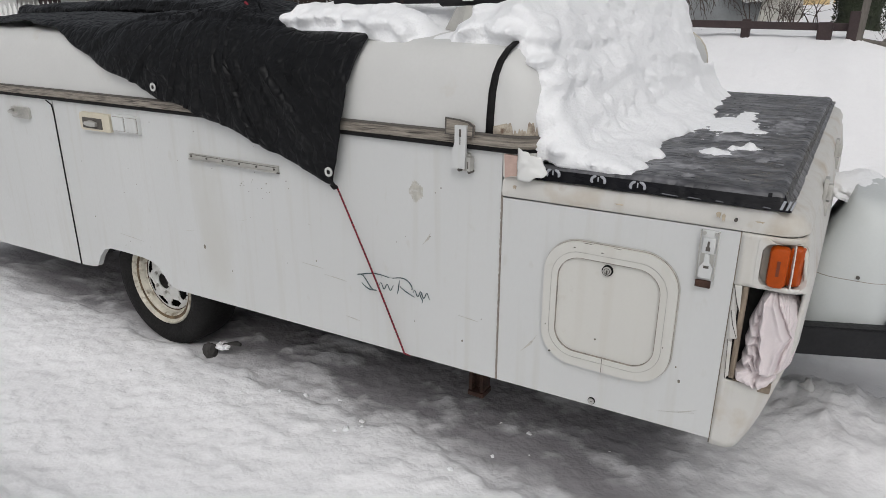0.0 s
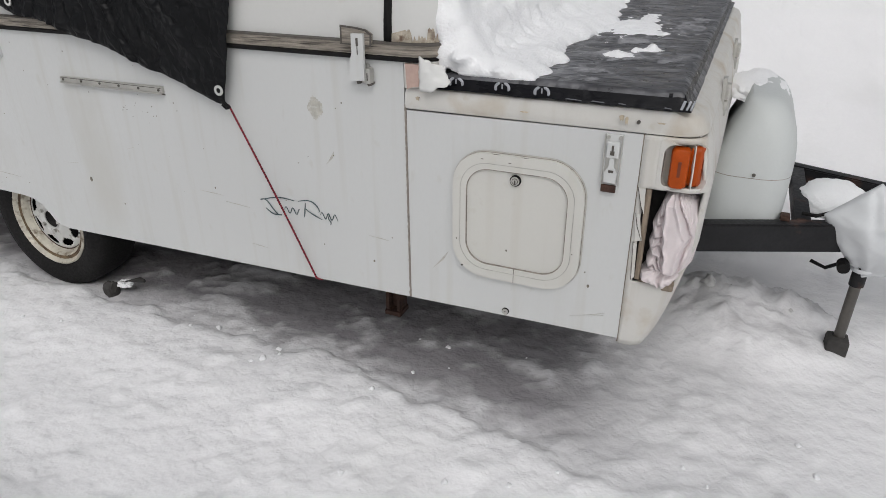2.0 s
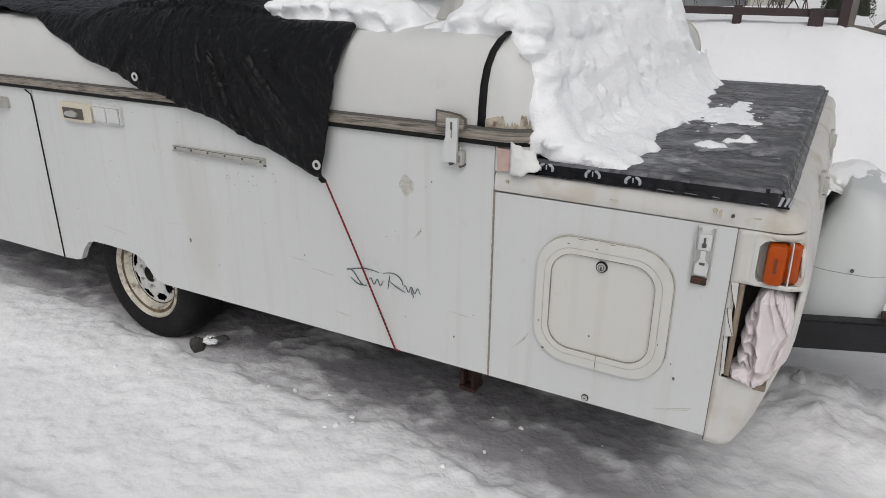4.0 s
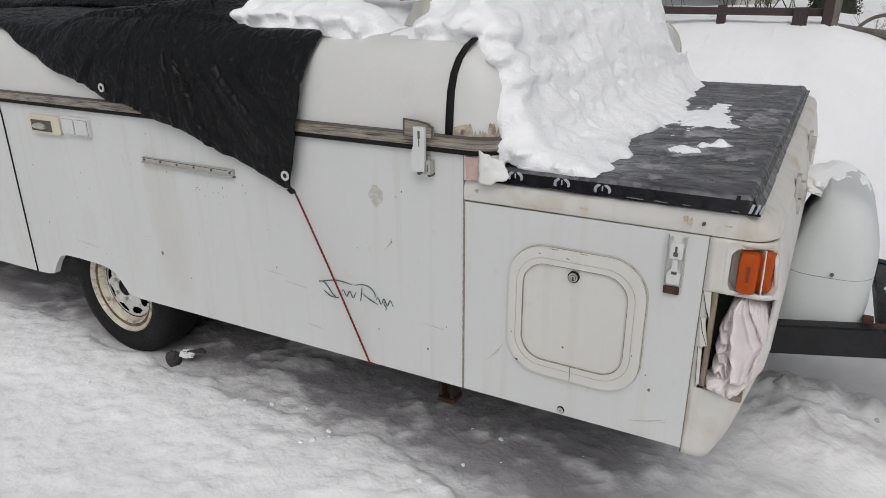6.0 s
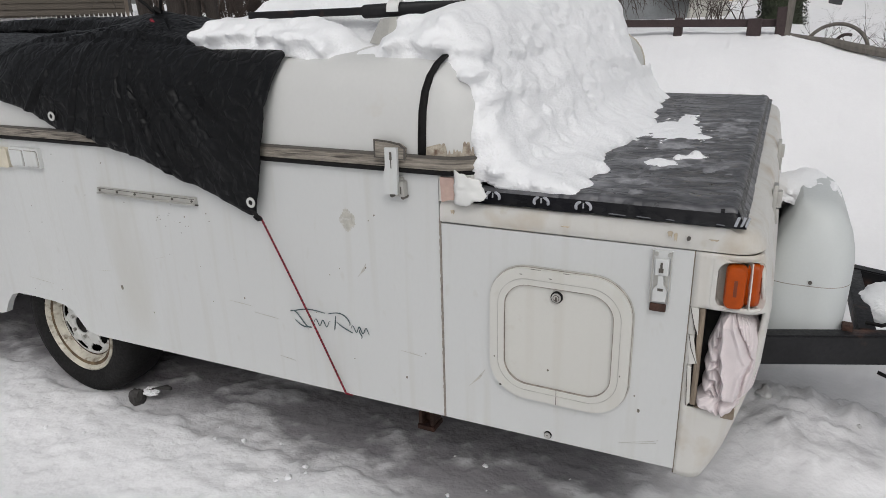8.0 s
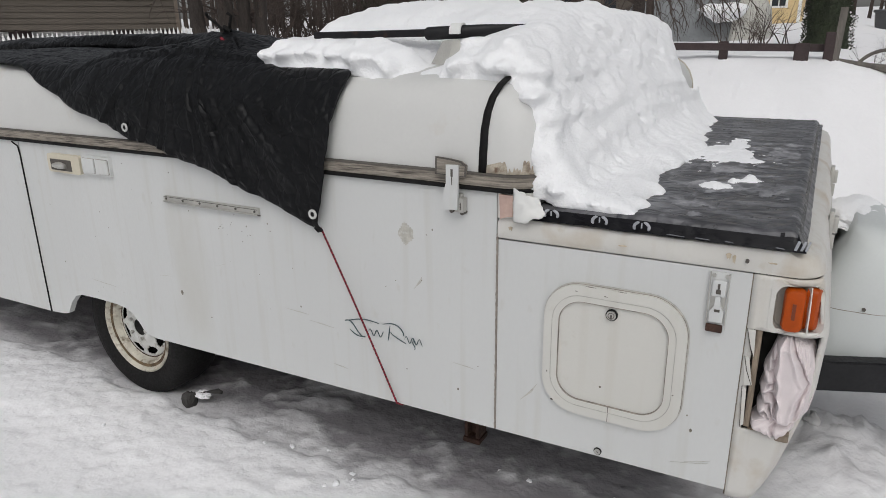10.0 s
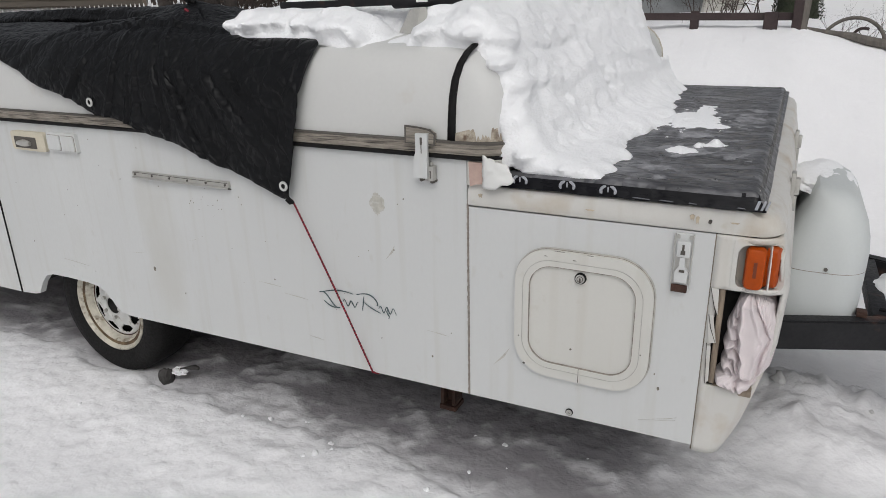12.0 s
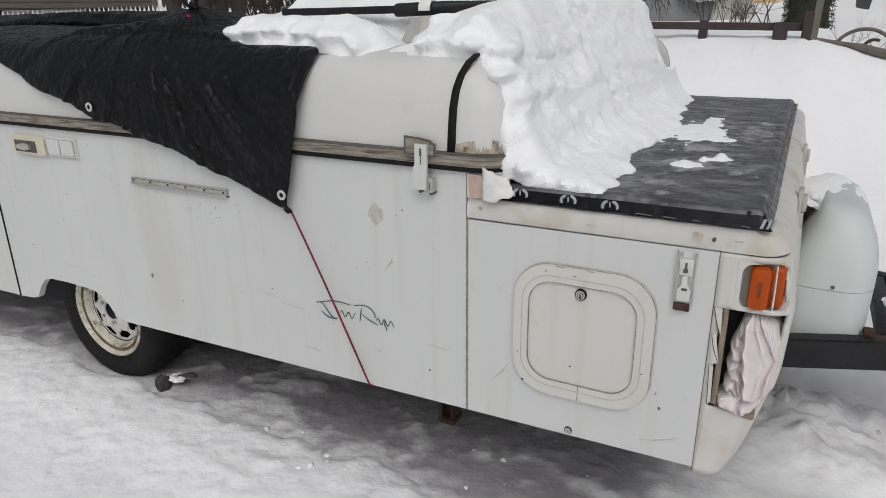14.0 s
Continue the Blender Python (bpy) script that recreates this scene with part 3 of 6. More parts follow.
def trailer_wheel(x, y, z, parent, flip=1):
    """Tyre, steel rim with eight slots, hub hole; the face looks towards -y."""
    def turn(profile, seg=48):
        return loft([[(x + r * math.sin(a), y + flip * d, z + r * math.cos(a)) for r, d in profile] for a in (2 * math.pi * k / seg for k in range(seg + 1))], closed=False)
    tyre = part("wheel", turn([(0.19, 0.012), (0.195, 0.0), (0.21, -0.012), (0.24, -0.02), (0.27, -0.014), (0.29, 0.0), (0.300, 0.018), (0.303, 0.05), (0.303, 0.13), (0.297, 0.165), (0.27, 0.185), (0.2, 0.18)]), TYRE, parent, "worn black tyre on a cream steel rim")
    part("rim", turn([(0.196, 0.02), (0.1965, -0.004), (0.190, -0.009), (0.183, -0.004), (0.177, 0.008), (0.170, 0.011), (0.163, 0.009), (0.156, 0.016), (0.151, 0.034), (0.140, 0.041)]), RIM, tyre, "cream painted steel rim with rust-brown dirt")
    part("rim_rust", turn([(0.178, 0.0065), (0.173, 0.0092), (0.168, 0.0098), (0.164, 0.0086)]), material("rim_dirt", (0.15, 0.105, 0.06), 0.9, vary=0.5, scale=22, fine=90, bump=0.3, stain=(0.07, 0.045, 0.03), stain_amount=0.6, stain_scale=18), tyre, "brown dirt settled in the rim's groove")
    # dark ring painted as the shadow where rim meets disc
    part("rim_shadow_line", turn([(0.1455, 0.0365), (0.143, 0.0375), (0.1415, 0.0385)]), RUST, tyre)
    bm = bmesh.new()
    seg = 128
    radii = [0.143, 0.139, 0.134, 0.129, 0.1245, 0.120, 0.1155, 0.111, 0.1065, 0.102, 0.0975, 0.093, 0.0885, 0.084, 0.076, 0.068, 0.060, 0.052, 0.036]
    vs = [[bm.verts.new((x + r * math.sin(2 * math.pi * k / seg), y + flip * lerp(((0.036, 0.014), (0.06, 0.010), (0.085, 0.020), (0.13, 0.030), (0.143, 0.040)), r), z + r * math.cos(2 * math.pi * k / seg))) for k in range(seg)] for r in radii]
    for i in range(len(radii) - 1):
        rc = (radii[i] + radii[i + 1]) / 2
        for k in range(seg):
            # eight rounded triangular windows, wide towards the rim
            off = abs(((k + 0.5) % 16) - 8) * 2 * math.pi / seg * rc
            wide = 0.034 * smooth(0.083, 0.116, rc) * smooth(0.1325, 0.122, rc) ** 0.5
            if off < wide and 0.086 < rc < 0.132:
                continue
            bm.faces.new((vs[i][k], vs[i][(k + 1) % seg], vs[i + 1][(k + 1) % seg], vs[i + 1][k]))
    bmesh.ops.delete(bm, geom=[v for v in bm.verts if not v.link_faces], context="VERTS")
    bmesh.ops.recalc_face_normals(bm, faces=bm.faces)
    disc = part("wheel_disc", bm, DISC, tyre, "slotted wheel disc")
    mod = disc.modifiers.new("thick", "SOLIDIFY")
    mod.thickness = 0.004
    part("hub", turn([(0.041, 0.02), (0.041, 0.05), (0.0, 0.05)], 24), DARK, tyre)
    part("drum", turn([(0.15, 0.075), (0.0, 0.075)], 24), GASKET, tyre)
    for k in range(5):
        a = 2 * math.pi * (k + 0.3) / 5
        cx, cz = x + 0.05 * math.sin(a), z + 0.05 * math.cos(a)
        part("wheel_nut", tube([(cx, y + flip * 0.0, cz), (cx, y + flip * 0.02, cz)], 0.008, 6), STEEL, tyre)


trailer_wheel(-1.70, 0.085, 0.277, camper)
trailer_wheel(-1.70, WIDE - 0.085, 0.277, camper, -1)
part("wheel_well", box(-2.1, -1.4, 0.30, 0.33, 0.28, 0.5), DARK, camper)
part("stabiliser_leg", box(-0.240, -0.226, 0.27, 0.33, 0.100, 0.40, 0.003), RUST, camper, "rusty channel-section stabiliser leg")
part("stabiliser_web", box(-0.225, -0.197, 0.30, 0.325, 0.102, 0.40), RUST, camper)
part("stabiliser_leg", box(-0.196, -0.182, 0.27, 0.33, 0.100, 0.40, 0.003), RUST, camper)
part("stabiliser_foot", box(-0.243, -0.179, 0.265, 0.335, 0.080, 0.099, 0.003), RUST, camper)

# baggage door
bd = part("baggage_door", slab(rounded(0.176, 0.462, 0.510, 0.803, 0.066), -0.009, 0.0), DOORSKIN, camper, "off-white panel of a round-cornered baggage door")


def ring_band(a, b, y0, y1, bm=None):
    return loft([[(x, y1, z) for x, z in a], [(x, y0, z) for x, z in a], [(x, y0, z) for x, z in b], [(x, y1, z) for x, z in b]], bm)


part("door_frame", ring_band(rounded(0.142, 0.499, 0.478, 0.841, 0.096, 10), rounded(0.182, 0.457, 0.521, 0.797, 0.062, 10), -0.014, -0.001), DOORSKIN, bd, "chipped white frame")
# shadow lines round frame and bead painted in, with some grime in the tone
GRIME_SHADOW = material("brown_grime_shadow", (0.30, 0.27, 0.235), 0.9, vary=0.5, scale=40, fine=160, bump=0.3)
PALE_GRIME_SHADOW = material("pale_grime_shadow", (0.47, 0.46, 0.43), 0.9, vary=0.2, scale=40, fine=160, bump=0.2)
part("frame_bead", ring_band(rounded(0.1635, 0.4755, 0.5030, 0.8140, 0.078, 10), rounded(0.1650, 0.4740, 0.5045, 0.8125, 0.0765, 10), -0.0152, -0.0138), PALE_GRIME_SHADOW, bd)
part("frame_sealant", ring_band(rounded(0.1380, 0.5030, 0.4740, 0.8450, 0.100, 10), rounded(0.1435, 0.4975, 0.4795, 0.8395, 0.095, 10), -0.0030, -0.0005), PALE_GRIME_SHADOW, bd, "sealant and grimy shadow line round the frame")
part("frame_edge_grime", ring_band(rounded(0.1410, 0.5000, 0.4770, 0.8420, 0.097, 10), rounded(0.1426, 0.4984, 0.4786, 0.8404, 0.0955, 10), -0.0050, -0.0005), GRIME_SHADOW, bd)
part("panel_gap", ring_band(rounded(0.1812, 0.4578, 0.5202, 0.7978, 0.0628, 10), rounded(0.1828, 0.4562, 0.5218, 0.7962, 0.0612, 10), -0.0146, -0.0085), GRIME_SHADOW, bd)
part("frame_seam", box(0.3232, 0.3246, -0.0148, -0.0142, 0.479, 0.521), SHADE, bd)
for x, z, w, h in ((0.155, 0.584, 0.002, 0.002), (0.172, 0.504, 0.004, 0.003), (0.479, 0.597, 0.002, 0.002), (0.30, 0.822, 0.005, 0.001), (0.225, 0.824, 0.004, 0.001), (0.262, 0.8405, 0.014, 0.0006), (0.34, 0.8405, 0.010, 0.0006)):
    part("frame_chip", slab([(x - w, z), (x - 0.2 * w, z - h), (x + w, z - 0.4 * h), (x + 0.5 * w, z + 0.7 * h), (x - 0.4 * w, z + h)], -0.0152, -0.0138), SHADE, bd)
part("lock_ring", tube([(0.317, -0.009, 0.776), (0.317, -0.015, 0.776)], 0.0148, 24), GASKET, bd, "black ring round the lock")
part("lock", tube([(0.317, -0.009, 0.776), (0.317, -0.0185, 0.776)], 0.0116, 24), STEEL, bd, "round chrome lock")
part("keyhole", ring_band([(0.317 + 0.0082 * math.cos(k * 0.3142), 0.776 + 0.0082 * math.sin(k * 0.3142)) for k in range(20)], [(0.317 + 0.0068 * math.cos(k * 0.3142), 0.776 + 0.0068 * math.sin(k * 0.3142)) for k in range(20)], -0.0194, -0.0186), SHADE, bd)
part("key_slot", box(0.3150, 0.3192, -0.0198, -0.0188, 0.767, 0.779), SHADE, bd)

# ---- hardware on the camper ----
def disc(x, z, r, y0, y1, sides=12, bm=None, squash=1.0):
    return slab([(x + r * math.cos(2 * math.pi * k / sides), z + r * squash * math.sin(2 * math.pi * k / sides)) for k in range(sides)][::-1], y0, y1, bm)


# roof latch: weathered plate on the trim and a white strap hooked over the joint
latch = part("roof_latch", slab([(-0.173, 1.090), (-0.085, 1.088), (-0.083, 1.117), (-0.098, 1.127), (-0.130, 1.132), (-0.172, 1.135)], -0.021, -0.011), TRIM, camper, "white hook latch on a weathered plate")
part("plate_edge", ring_band([(-0.1745, 1.089), (-0.0835, 1.087), (-0.0815, 1.118), (-0.097, 1.129), (-0.130, 1.134), (-0.1735, 1.137)], [(-0.170, 1.092), (-0.088, 1.090), (-0.086, 1.115), (-0.100, 1.1245), (-0.130, 1.1295), (-0.169, 1.132)], -0.0222, -0.0205), SHADE, latch, "dark outline round the latch plate")
part("latch_strap", slab([(-0.1370, 1.118), (-0.1015, 1.119), (-0.1030, 1.050), (-0.1045, 0.999), (-0.1475, 0.998), (-0.1435, 1.05), (-0.1375, 1.07)], -0.031, -0.022), PANEL, latch, "white painted latch strap")
part("latch_hook", box(-0.1030, -0.0880, -0.028, -0.004, 0.992, 1.032, 0.003), STEEL, latch)
part("hook_slot", box(-0.0975, -0.0945, -0.0290, -0.0278, 1.000, 1.020), SHADE, latch)
part("latch_slot", box(-0.1225, -0.1165, -0.0325, -0.0305, 1.088, 1.108), SHADE, latch)
part("latch_slot", box(-0.1205, -0.1185, -0.0325, -0.0305, 1.066, 1.088), SHADE, latch)
part("latch_base", box(-0.142, -0.100, -0.012, 0.0, 0.988, 1.04, 0.003), STEEL, latch)
for x, z in ((-0.126, 0.993), (-0.094, 0.990)):
    part("rivet", tube([(x, 0, z), (x, -0.024, z)], 0.0052, 8), SHADE, latch)

# over-centre catch on the bin
catch = part("bin_catch", box(0.531, 0.5755, -0.006, 0.0, 0.784, 0.925, 0.002), PANEL, camper, "white over-centre catch with a rusty foot")
part("catch_recess", box(0.5375, 0.5695, -0.0066, -0.0058, 0.802, 0.868), STEEL, catch)
part("catch_lever", box(0.539, 0.570, -0.016, -0.006, 0.868, 0.908, 0.004), PANEL, catch)
part("catch_hook", slab([(0.549, 0.868), (0.559, 0.868), (0.561, 0.846), (0.570, 0.832), (0.568, 0.806), (0.540, 0.806), (0.539, 0.832), (0.548, 0.846)], -0.015, -0.006), PANEL, catch)
part("catch_foot", box(0.534, 0.570, -0.0125, -0.0058, 0.780, 0.799, 0.002), RUST, catch, "rusty catch foot")
for x in (0.5335, 0.5735):
    part("plate_flange", box(x - 0.0012, x + 0.0012, -0.0110, -0.0055, 0.800, 0.924), STEEL, catch)
part("catch_slot", box(0.549, 0.559, -0.0175, -0.0155, 0.876, 0.886), SHADE, catch)
part("catch_pin", box(0.5515, 0.5565, -0.0175, -0.0155, 0.886, 0.900), SHADE, catch)
part("catch_eye", box(0.549, 0.561, -0.0165, -0.0145, 0.832, 0.838), SHADE, catch)
for x in (0.5405, 0.5685):
    part("rivet", tube([(x, 0, 0.917), (x, -0.010, 0.917)], 0.0048, 8), STEEL, catch)

# drip rail, porch lamp, socket cover, door handle
rail = part("drip_rail", slab([(-1.286, 0.893), (-0.843, 0.896), (-0.843, 0.916), (-1.286, 0.913)], -0.012, 0.0), STEEL, camper, "dull grey metal rail with rivets")
part("rail_lip", box(-1.286, -0.843, -0.018, -0.011, 0.892, 0.898, 0.002), STEEL, rail)
# thin dark boxes painted in as the rail's shadow lines, below and above
part("rail_shadow_gap", box(-1.288, -0.841, -0.004, -0.0005, 0.8885, 0.8925), SHADE, rail)
part("rail_groove", box(-1.285, -0.844, -0.0128, -0.0118, 0.9105, 0.9122), SHADE, rail)
for k in range(6):
    part("rivet", tube([(-1.272 + 0.0836 * k, -0.010, 0.905), (-1.272 + 0.0836 * k, -0.015, 0.905)], 0.004, 6), SHADE, rail)
lamp = part("porch_lamp", slab(rounded(-1.935, -1.733, 0.948, 1.020, 0.014), -0.018, 0.0), CREAM, camper, "yellowed porch lamp with its lens missing")
part("lamp_recess", box(-1.915, -1.785, -0.0195, -0.0175, 0.957, 1.000), SHADE, lamp)
part("lamp_bulb", tube([(-1.890, -0.024, 0.976), (-1.85, -0.026, 0.978), (-1.815, -0.024, 0.976)], [0.008, 0.014, 0.008], 10), STEEL, lamp, "dull bulb holder")
sock = part("socket_cover", slab(rounded(-1.722, -1.560, 0.955, 1.026, 0.006), -0.014, 0.0), PANEL, camper, "white two-part socket cover")
for x in (-1.722, -1.643):
    part("socket_flap", slab(rounded(x + 0.006, x + 0.076, 0.962, 1.016, 0.005), -0.019, -0.0135), PANEL, sock)
    part("flap_gap", ring_band(rounded(x + 0.0045, x + 0.0775, 0.9605, 1.0175, 0.006), rounded(x + 0.0065, x + 0.0755, 0.9625, 1.0155, 0.005), -0.0150, -0.0138), GRIME_SHADOW, sock)
handle = part("door_handle", slab(rounded(-2.47, -2.33, 0.955, 1.005, 0.012), -0.012, 0.0), STEEL, camper, "chrome door handle")
part("handle_lever", tube([(-2.45, -0.012, 0.99), (-2.44, -0.035, 0.985), (-2.36, -0.035, 0.972)], 0.008, 8), STEEL, handle)
part("door_edge", tube([(-2.1465, -0.002, bottom(-2.15)), (-2.1465, -0.002, 0.99), (-2.152, -0.002, 1.03), (-2.19, -0.002, 1.047)], 0.003, 6), GASKET, camper, "black door seal")

# screws, marks and scratches on the panels
part("panel_screw", tube([(0.302, 0, 0.375), (0.302, -0.006, 0.375)], 0.0085, 12), STEEL, camper, "round-headed screw")
part("screw_rim", tube([(0.302, 0, 0.375), (0.302, -0.0035, 0.375)], 0.0105, 14), GASKET, camper)
part("screw_slot", box(0.2995, 0.3045, -0.0068, -0.0058, 0.3742, 0.3758), SHADE, camper)
part("lid_screw", tube([(0.604, 0.0, 0.959), (0.604, -0.011, 0.959)], 0.004, 8), SHADE, camper)
bm = slab([(-0.2865 + r * math.cos(a), 0.903 + 1.3 * r * math.sin(a)) for a, r in ((2 * math.pi * k / 40, 0.0235 + 0.002 * math.sin(3 * k) + 0.0025 * math.sin(k * 0.7)) for k in range(40))][::-1], -0.0010, 0.0)
part("round_stain", bm, STAIN, camper, "round grey-brown stain")
rng = random.Random(4)
bm = bmesh.new()
marks = [(-1.271, 0.547, 0.006), (0.299, 0.571, 0.003), (0.527, 0.506, 0.0035), (0.515, 0.545, 0.002), (-0.70, 0.60, 0.0025), (-0.12, 0.45, 0.003)]
for k in range(30):
    marks.append((rng.uniform(-2.1, -0.05), rng.uniform(0.42, 1.03), rng.uniform(0.0009, 0.0022)))
for k in range(16):
    marks.append((rng.gauss(-0.98, 0.08), rng.gauss(0.82, 0.03), rng.uniform(0.0010, 0.0022)))
for x, z, r in marks:
    y = -0.0012 if not (0.17 < x < 0.46 and 0.49 < z < 0.82) else -0.0100
    disc(x, z, r, y, y + 0.001, 7, bm, rng.uniform(0.6, 1.6))
part("paint_chipping", bm, material("brown_grey_chip", (0.20, 0.18, 0.15), 0.9, vary=0.4, scale=80, fine=300, bump=0.0), camper, "small dark chips in the paint")["kind"] = "stuff"
bm = bmesh.new()
for x, z, w, tilt in ((-1.73, 0.505, 0.16, -0.06), (-0.72, 0.58, 0.10, -0.05), (-0.62, 0.555, 0.10, -0.07), (-0.10, 0.53, 0.07, -0.08), (-1.35, 0.60, 0.08, 0.1), (0.53, 0.415, 0.09, 0.25),
                      (0.55, 0.425, 0.06, 0.35), (-0.55, 0.42, 0.06, -0.1), (-1.05, 0.69, 0.05, 0.3), (0.10, 0.50, 0.05, 1.3), (-0.25, 0.76, 0.03, 1.5)):
    h = 0.0010
    slab([(x - w / 2, z - w / 2 * tilt), (x, z - h), (x + w / 2, z + w / 2 * tilt), (x + 0.01, z + h)], -0.001, 0.0, bm)
part("scuffing", bm, STAIN, camper, "long scuffs in the white paint")["kind"] = "stuff"

BLEED = material("rust_bleed", (0.47, 0.40, 0.30), 0.8, vary=0.25, scale=60, fine=200, bump=0.1)
for x, z, w, h in ((0.565, 0.970, 0.006, 0.011), (0.577, 0.966, 0.004, 0.015), (0.04, 0.965, 0.006, 0.008), (0.33, 0.957, 0.012, 0.003), (0.655, 0.963, 0.010, 0.003)):
    part("rust_mark", slab([(x - w, z), (x - 0.4 * w, z - h), (x + 0.2 * w, z - 0.7 * h), (x + 0.6 * w, z - h * 1.1), (x + w, z + 0.1 * h), (x, z + 0.3 * h)], -0.0095, -0.008), BLEED, camper, "small rust mark on the bin lid")
# the maker's script, drawn as a plain flowing stroke
bm = bmesh.new()


def stroke(fn, n, r=0.0019):
    tube([(x, -0.002, z) for x, z in (fn(k / (n - 1)) for k in range(n))], [r * (0.55 + 0.45 * math.sin(math.pi * min(1, max(0, k / (n - 1))))) for k in range(n)], 5, bm)


stroke(lambda t: (-0.392 - 0.129 * t, 0.603 + 0.008 * math.sin(3.6 * t) - 0.012 * t), 18)
stroke(lambda t: (-0.519 + 0.075 * t, 0.590 - 0.040 * t + 0.010 * math.sin(6.0 * t)), 18)
stroke(lambda t: (-0.446 - 0.058 * t, 0.549 + 0.014 * t - 0.010 * math.sin(3.1 * t)), 14)
stroke(lambda t: (-0.432 + 0.058 * t, 0.569 + 0.010 * math.sin(14.5 * t)), 30, 0.0016)
stroke(lambda t: (-0.378 + 0.075 * math.sin(1.9 * t), 0.604 + 0.012 * math.sin(5 * t) - 0.012 * t), 18)
stroke(lambda t: (-0.352 - 0.008 * t, 0.602 - 0.048 * t), 10)
stroke(lambda t: (-0.350 + 0.055 * t, 0.583 - 0.026 * t ** 0.7), 14)
stroke(lambda t: (-0.300 + 0.062 * t, 0.571 + 0.010 * math.sin(17 * t)), 34, 0.0016)
stroke(lambda t: (-0.268 - 0.004 * math.sin(6 * t), 0.574 - 0.030 * t), 12, 0.0016)
part("script_mark", bm, INK, camper, "dark teal flowing script mark")

# amber lights in the nose's corner
def lens(parent, name, m):
    rings = []
    for inset, d in ((0.0, 0.0), (0.0006, 0.014), (0.003, 0.021), (0.0075, 0.0235)):
        rings.append([(x, -d, z) for x, z in rounded(-0.0215 + inset, 0.0215 - inset, -0.050 + inset, 0.050 - inset, 0.013)])
    bm = loft(rings, cap_end=True, cap_start=True)
    bmesh.ops.transform(bm, matrix=m, verts=bm.verts)
    ob = part(name, bm, AMBER, parent, "orange plastic lens")
    bm = box(-0.0035, 0.0035, -0.0250, -0.0232, -0.018, 0.019)
    bmesh.ops.transform(bm, matrix=m, verts=bm.verts)
    part("lens_bar", bm, AMBER_DARK, ob)
    return ob


lens(camper, "side_marker_light", pose(0.7065, 0.014, 0.8585, 0, 0, 4))
lens(camper, "front_marker_light", pose(0.7340, 0.036, 0.860, 0, 0, 72))
part("hole_edge_wood", box(0.6405, 0.6535, 0.004, 0.022, 0.55, 0.80, 0.002), WOOD, camper, "bare rotten wood beside the hole")
part("hole_edge_wood", box(0.650, 0.738, 0.004, 0.07, 0.53, 0.549, 0.004), WOOD, camper)
for pts in ([(0.6225, 0.800), (0.640, 0.800), (0.643, 0.735), (0.634, 0.76)], [(0.6245, 0.732), (0.634, 0.733), (0.647, 0.664), (0.632, 0.660), (0.626, 0.70)], [(0.627, 0.655), (0.637, 0.652), (0.641, 0.56), (0.634, 0.553)]):
    part("torn_shell", slab(pts, -0.0055, -0.0015), GEL, camper, "torn edge of the shell")
for pts in ([(0.6215, 0.802), (0.6232, 0.802), (0.6345, 0.757), (0.6405, 0.735), (0.6395, 0.735), (0.633, 0.755)], [(0.6240, 0.734), (0.6255, 0.734), (0.633, 0.70), (0.647, 0.662), (0.646, 0.662), (0.631, 0.70)], [(0.6265, 0.66), (0.628, 0.66), (0.6345, 0.552), (0.633, 0.552)]):
    part("shell_crack", slab(pts, -0.0062, -0.005), SHADE, camper)
for y, z in ((0.52, 0.962), (1.25, 0.962)):
    x = lerp(NOSE, z - 0.05) + BOW * (1 - ((y - MID) / 1.07) ** 2)
    h = part("front_catch", box(x - 0.004, x + 0.008, y - 0.022, y + 0.022, z - 0.10, z + 0.012, 0.002), STEEL, camper, "grey metal catch on the nose")
    part("catch_lever", box(x + 0.006, x + 0.020, y - 0.015, y + 0.015, z - 0.05, z - 0.005, 0.003), STEEL, h)
    part("catch_hook", box(x + 0.006, x + 0.016, y - 0.01, y + 0.01, z - 0.098, z - 0.055, 0.002), STEEL, h)

# tongue: two box beams to the coupler, a cross plate
for s, n in ((1, "tongue_beam"), (-1, "tongue_beam")):
    a, b = Vector((0.66, MID - s * 0.50, 0.41)), Vector((1.95, MID + s * 0.035, 0.41))
    way = (b - a).normalized()
    sd = Vector((-way.y, way.x, 0)) * 0.026
    rings = [[p + sd + Vector((0, 0, -0.052)), p - sd + Vector((0, 0, -0.052)), p - sd + Vector((0, 0, 0.050)), p + sd + Vector((0, 0, 0.050))] for p in (a, b)]
    bm = loft(rings, cap_start=True, cap_end=True)
    bmesh.ops.bevel(bm, geom=list(bm.edges), offset=0.005, segments=2, affect="EDGES")
    part(n, bm, FRAME, camper, "black painted box beam of the tongue")
part("tongue_plate", loft([[(1.48, 0.93, z), (1.95, 1.10, z), (1.95, 1.16, z), (1.48, 1.33, z)] for z in (0.462, 0.470)], cap_start=True, cap_end=True), material("grey_brown_plate", (0.10, 0.092, 0.088), 0.6, 0.2, vary=0.25, scale=12, fine=90, bump=0.3), camper, "grey-brown steel plate over the tongue")
part("cross_bar", box(1.06, 1.11, 0.84, 1.42, 0.40, 0.458, 0.004), FRAME, camper)
part("coupler", tube([(1.9, MID, 0.44), (2.05, MID, 0.45), (2.2, MID, 0.43)], [0.045, 0.05, 0.055], 12), FRAME, camper)
part("beam_bracket", box(1.01, 1.04, 0.79, 0.83, 0.452, 0.478, 0.004), RUST, camper)
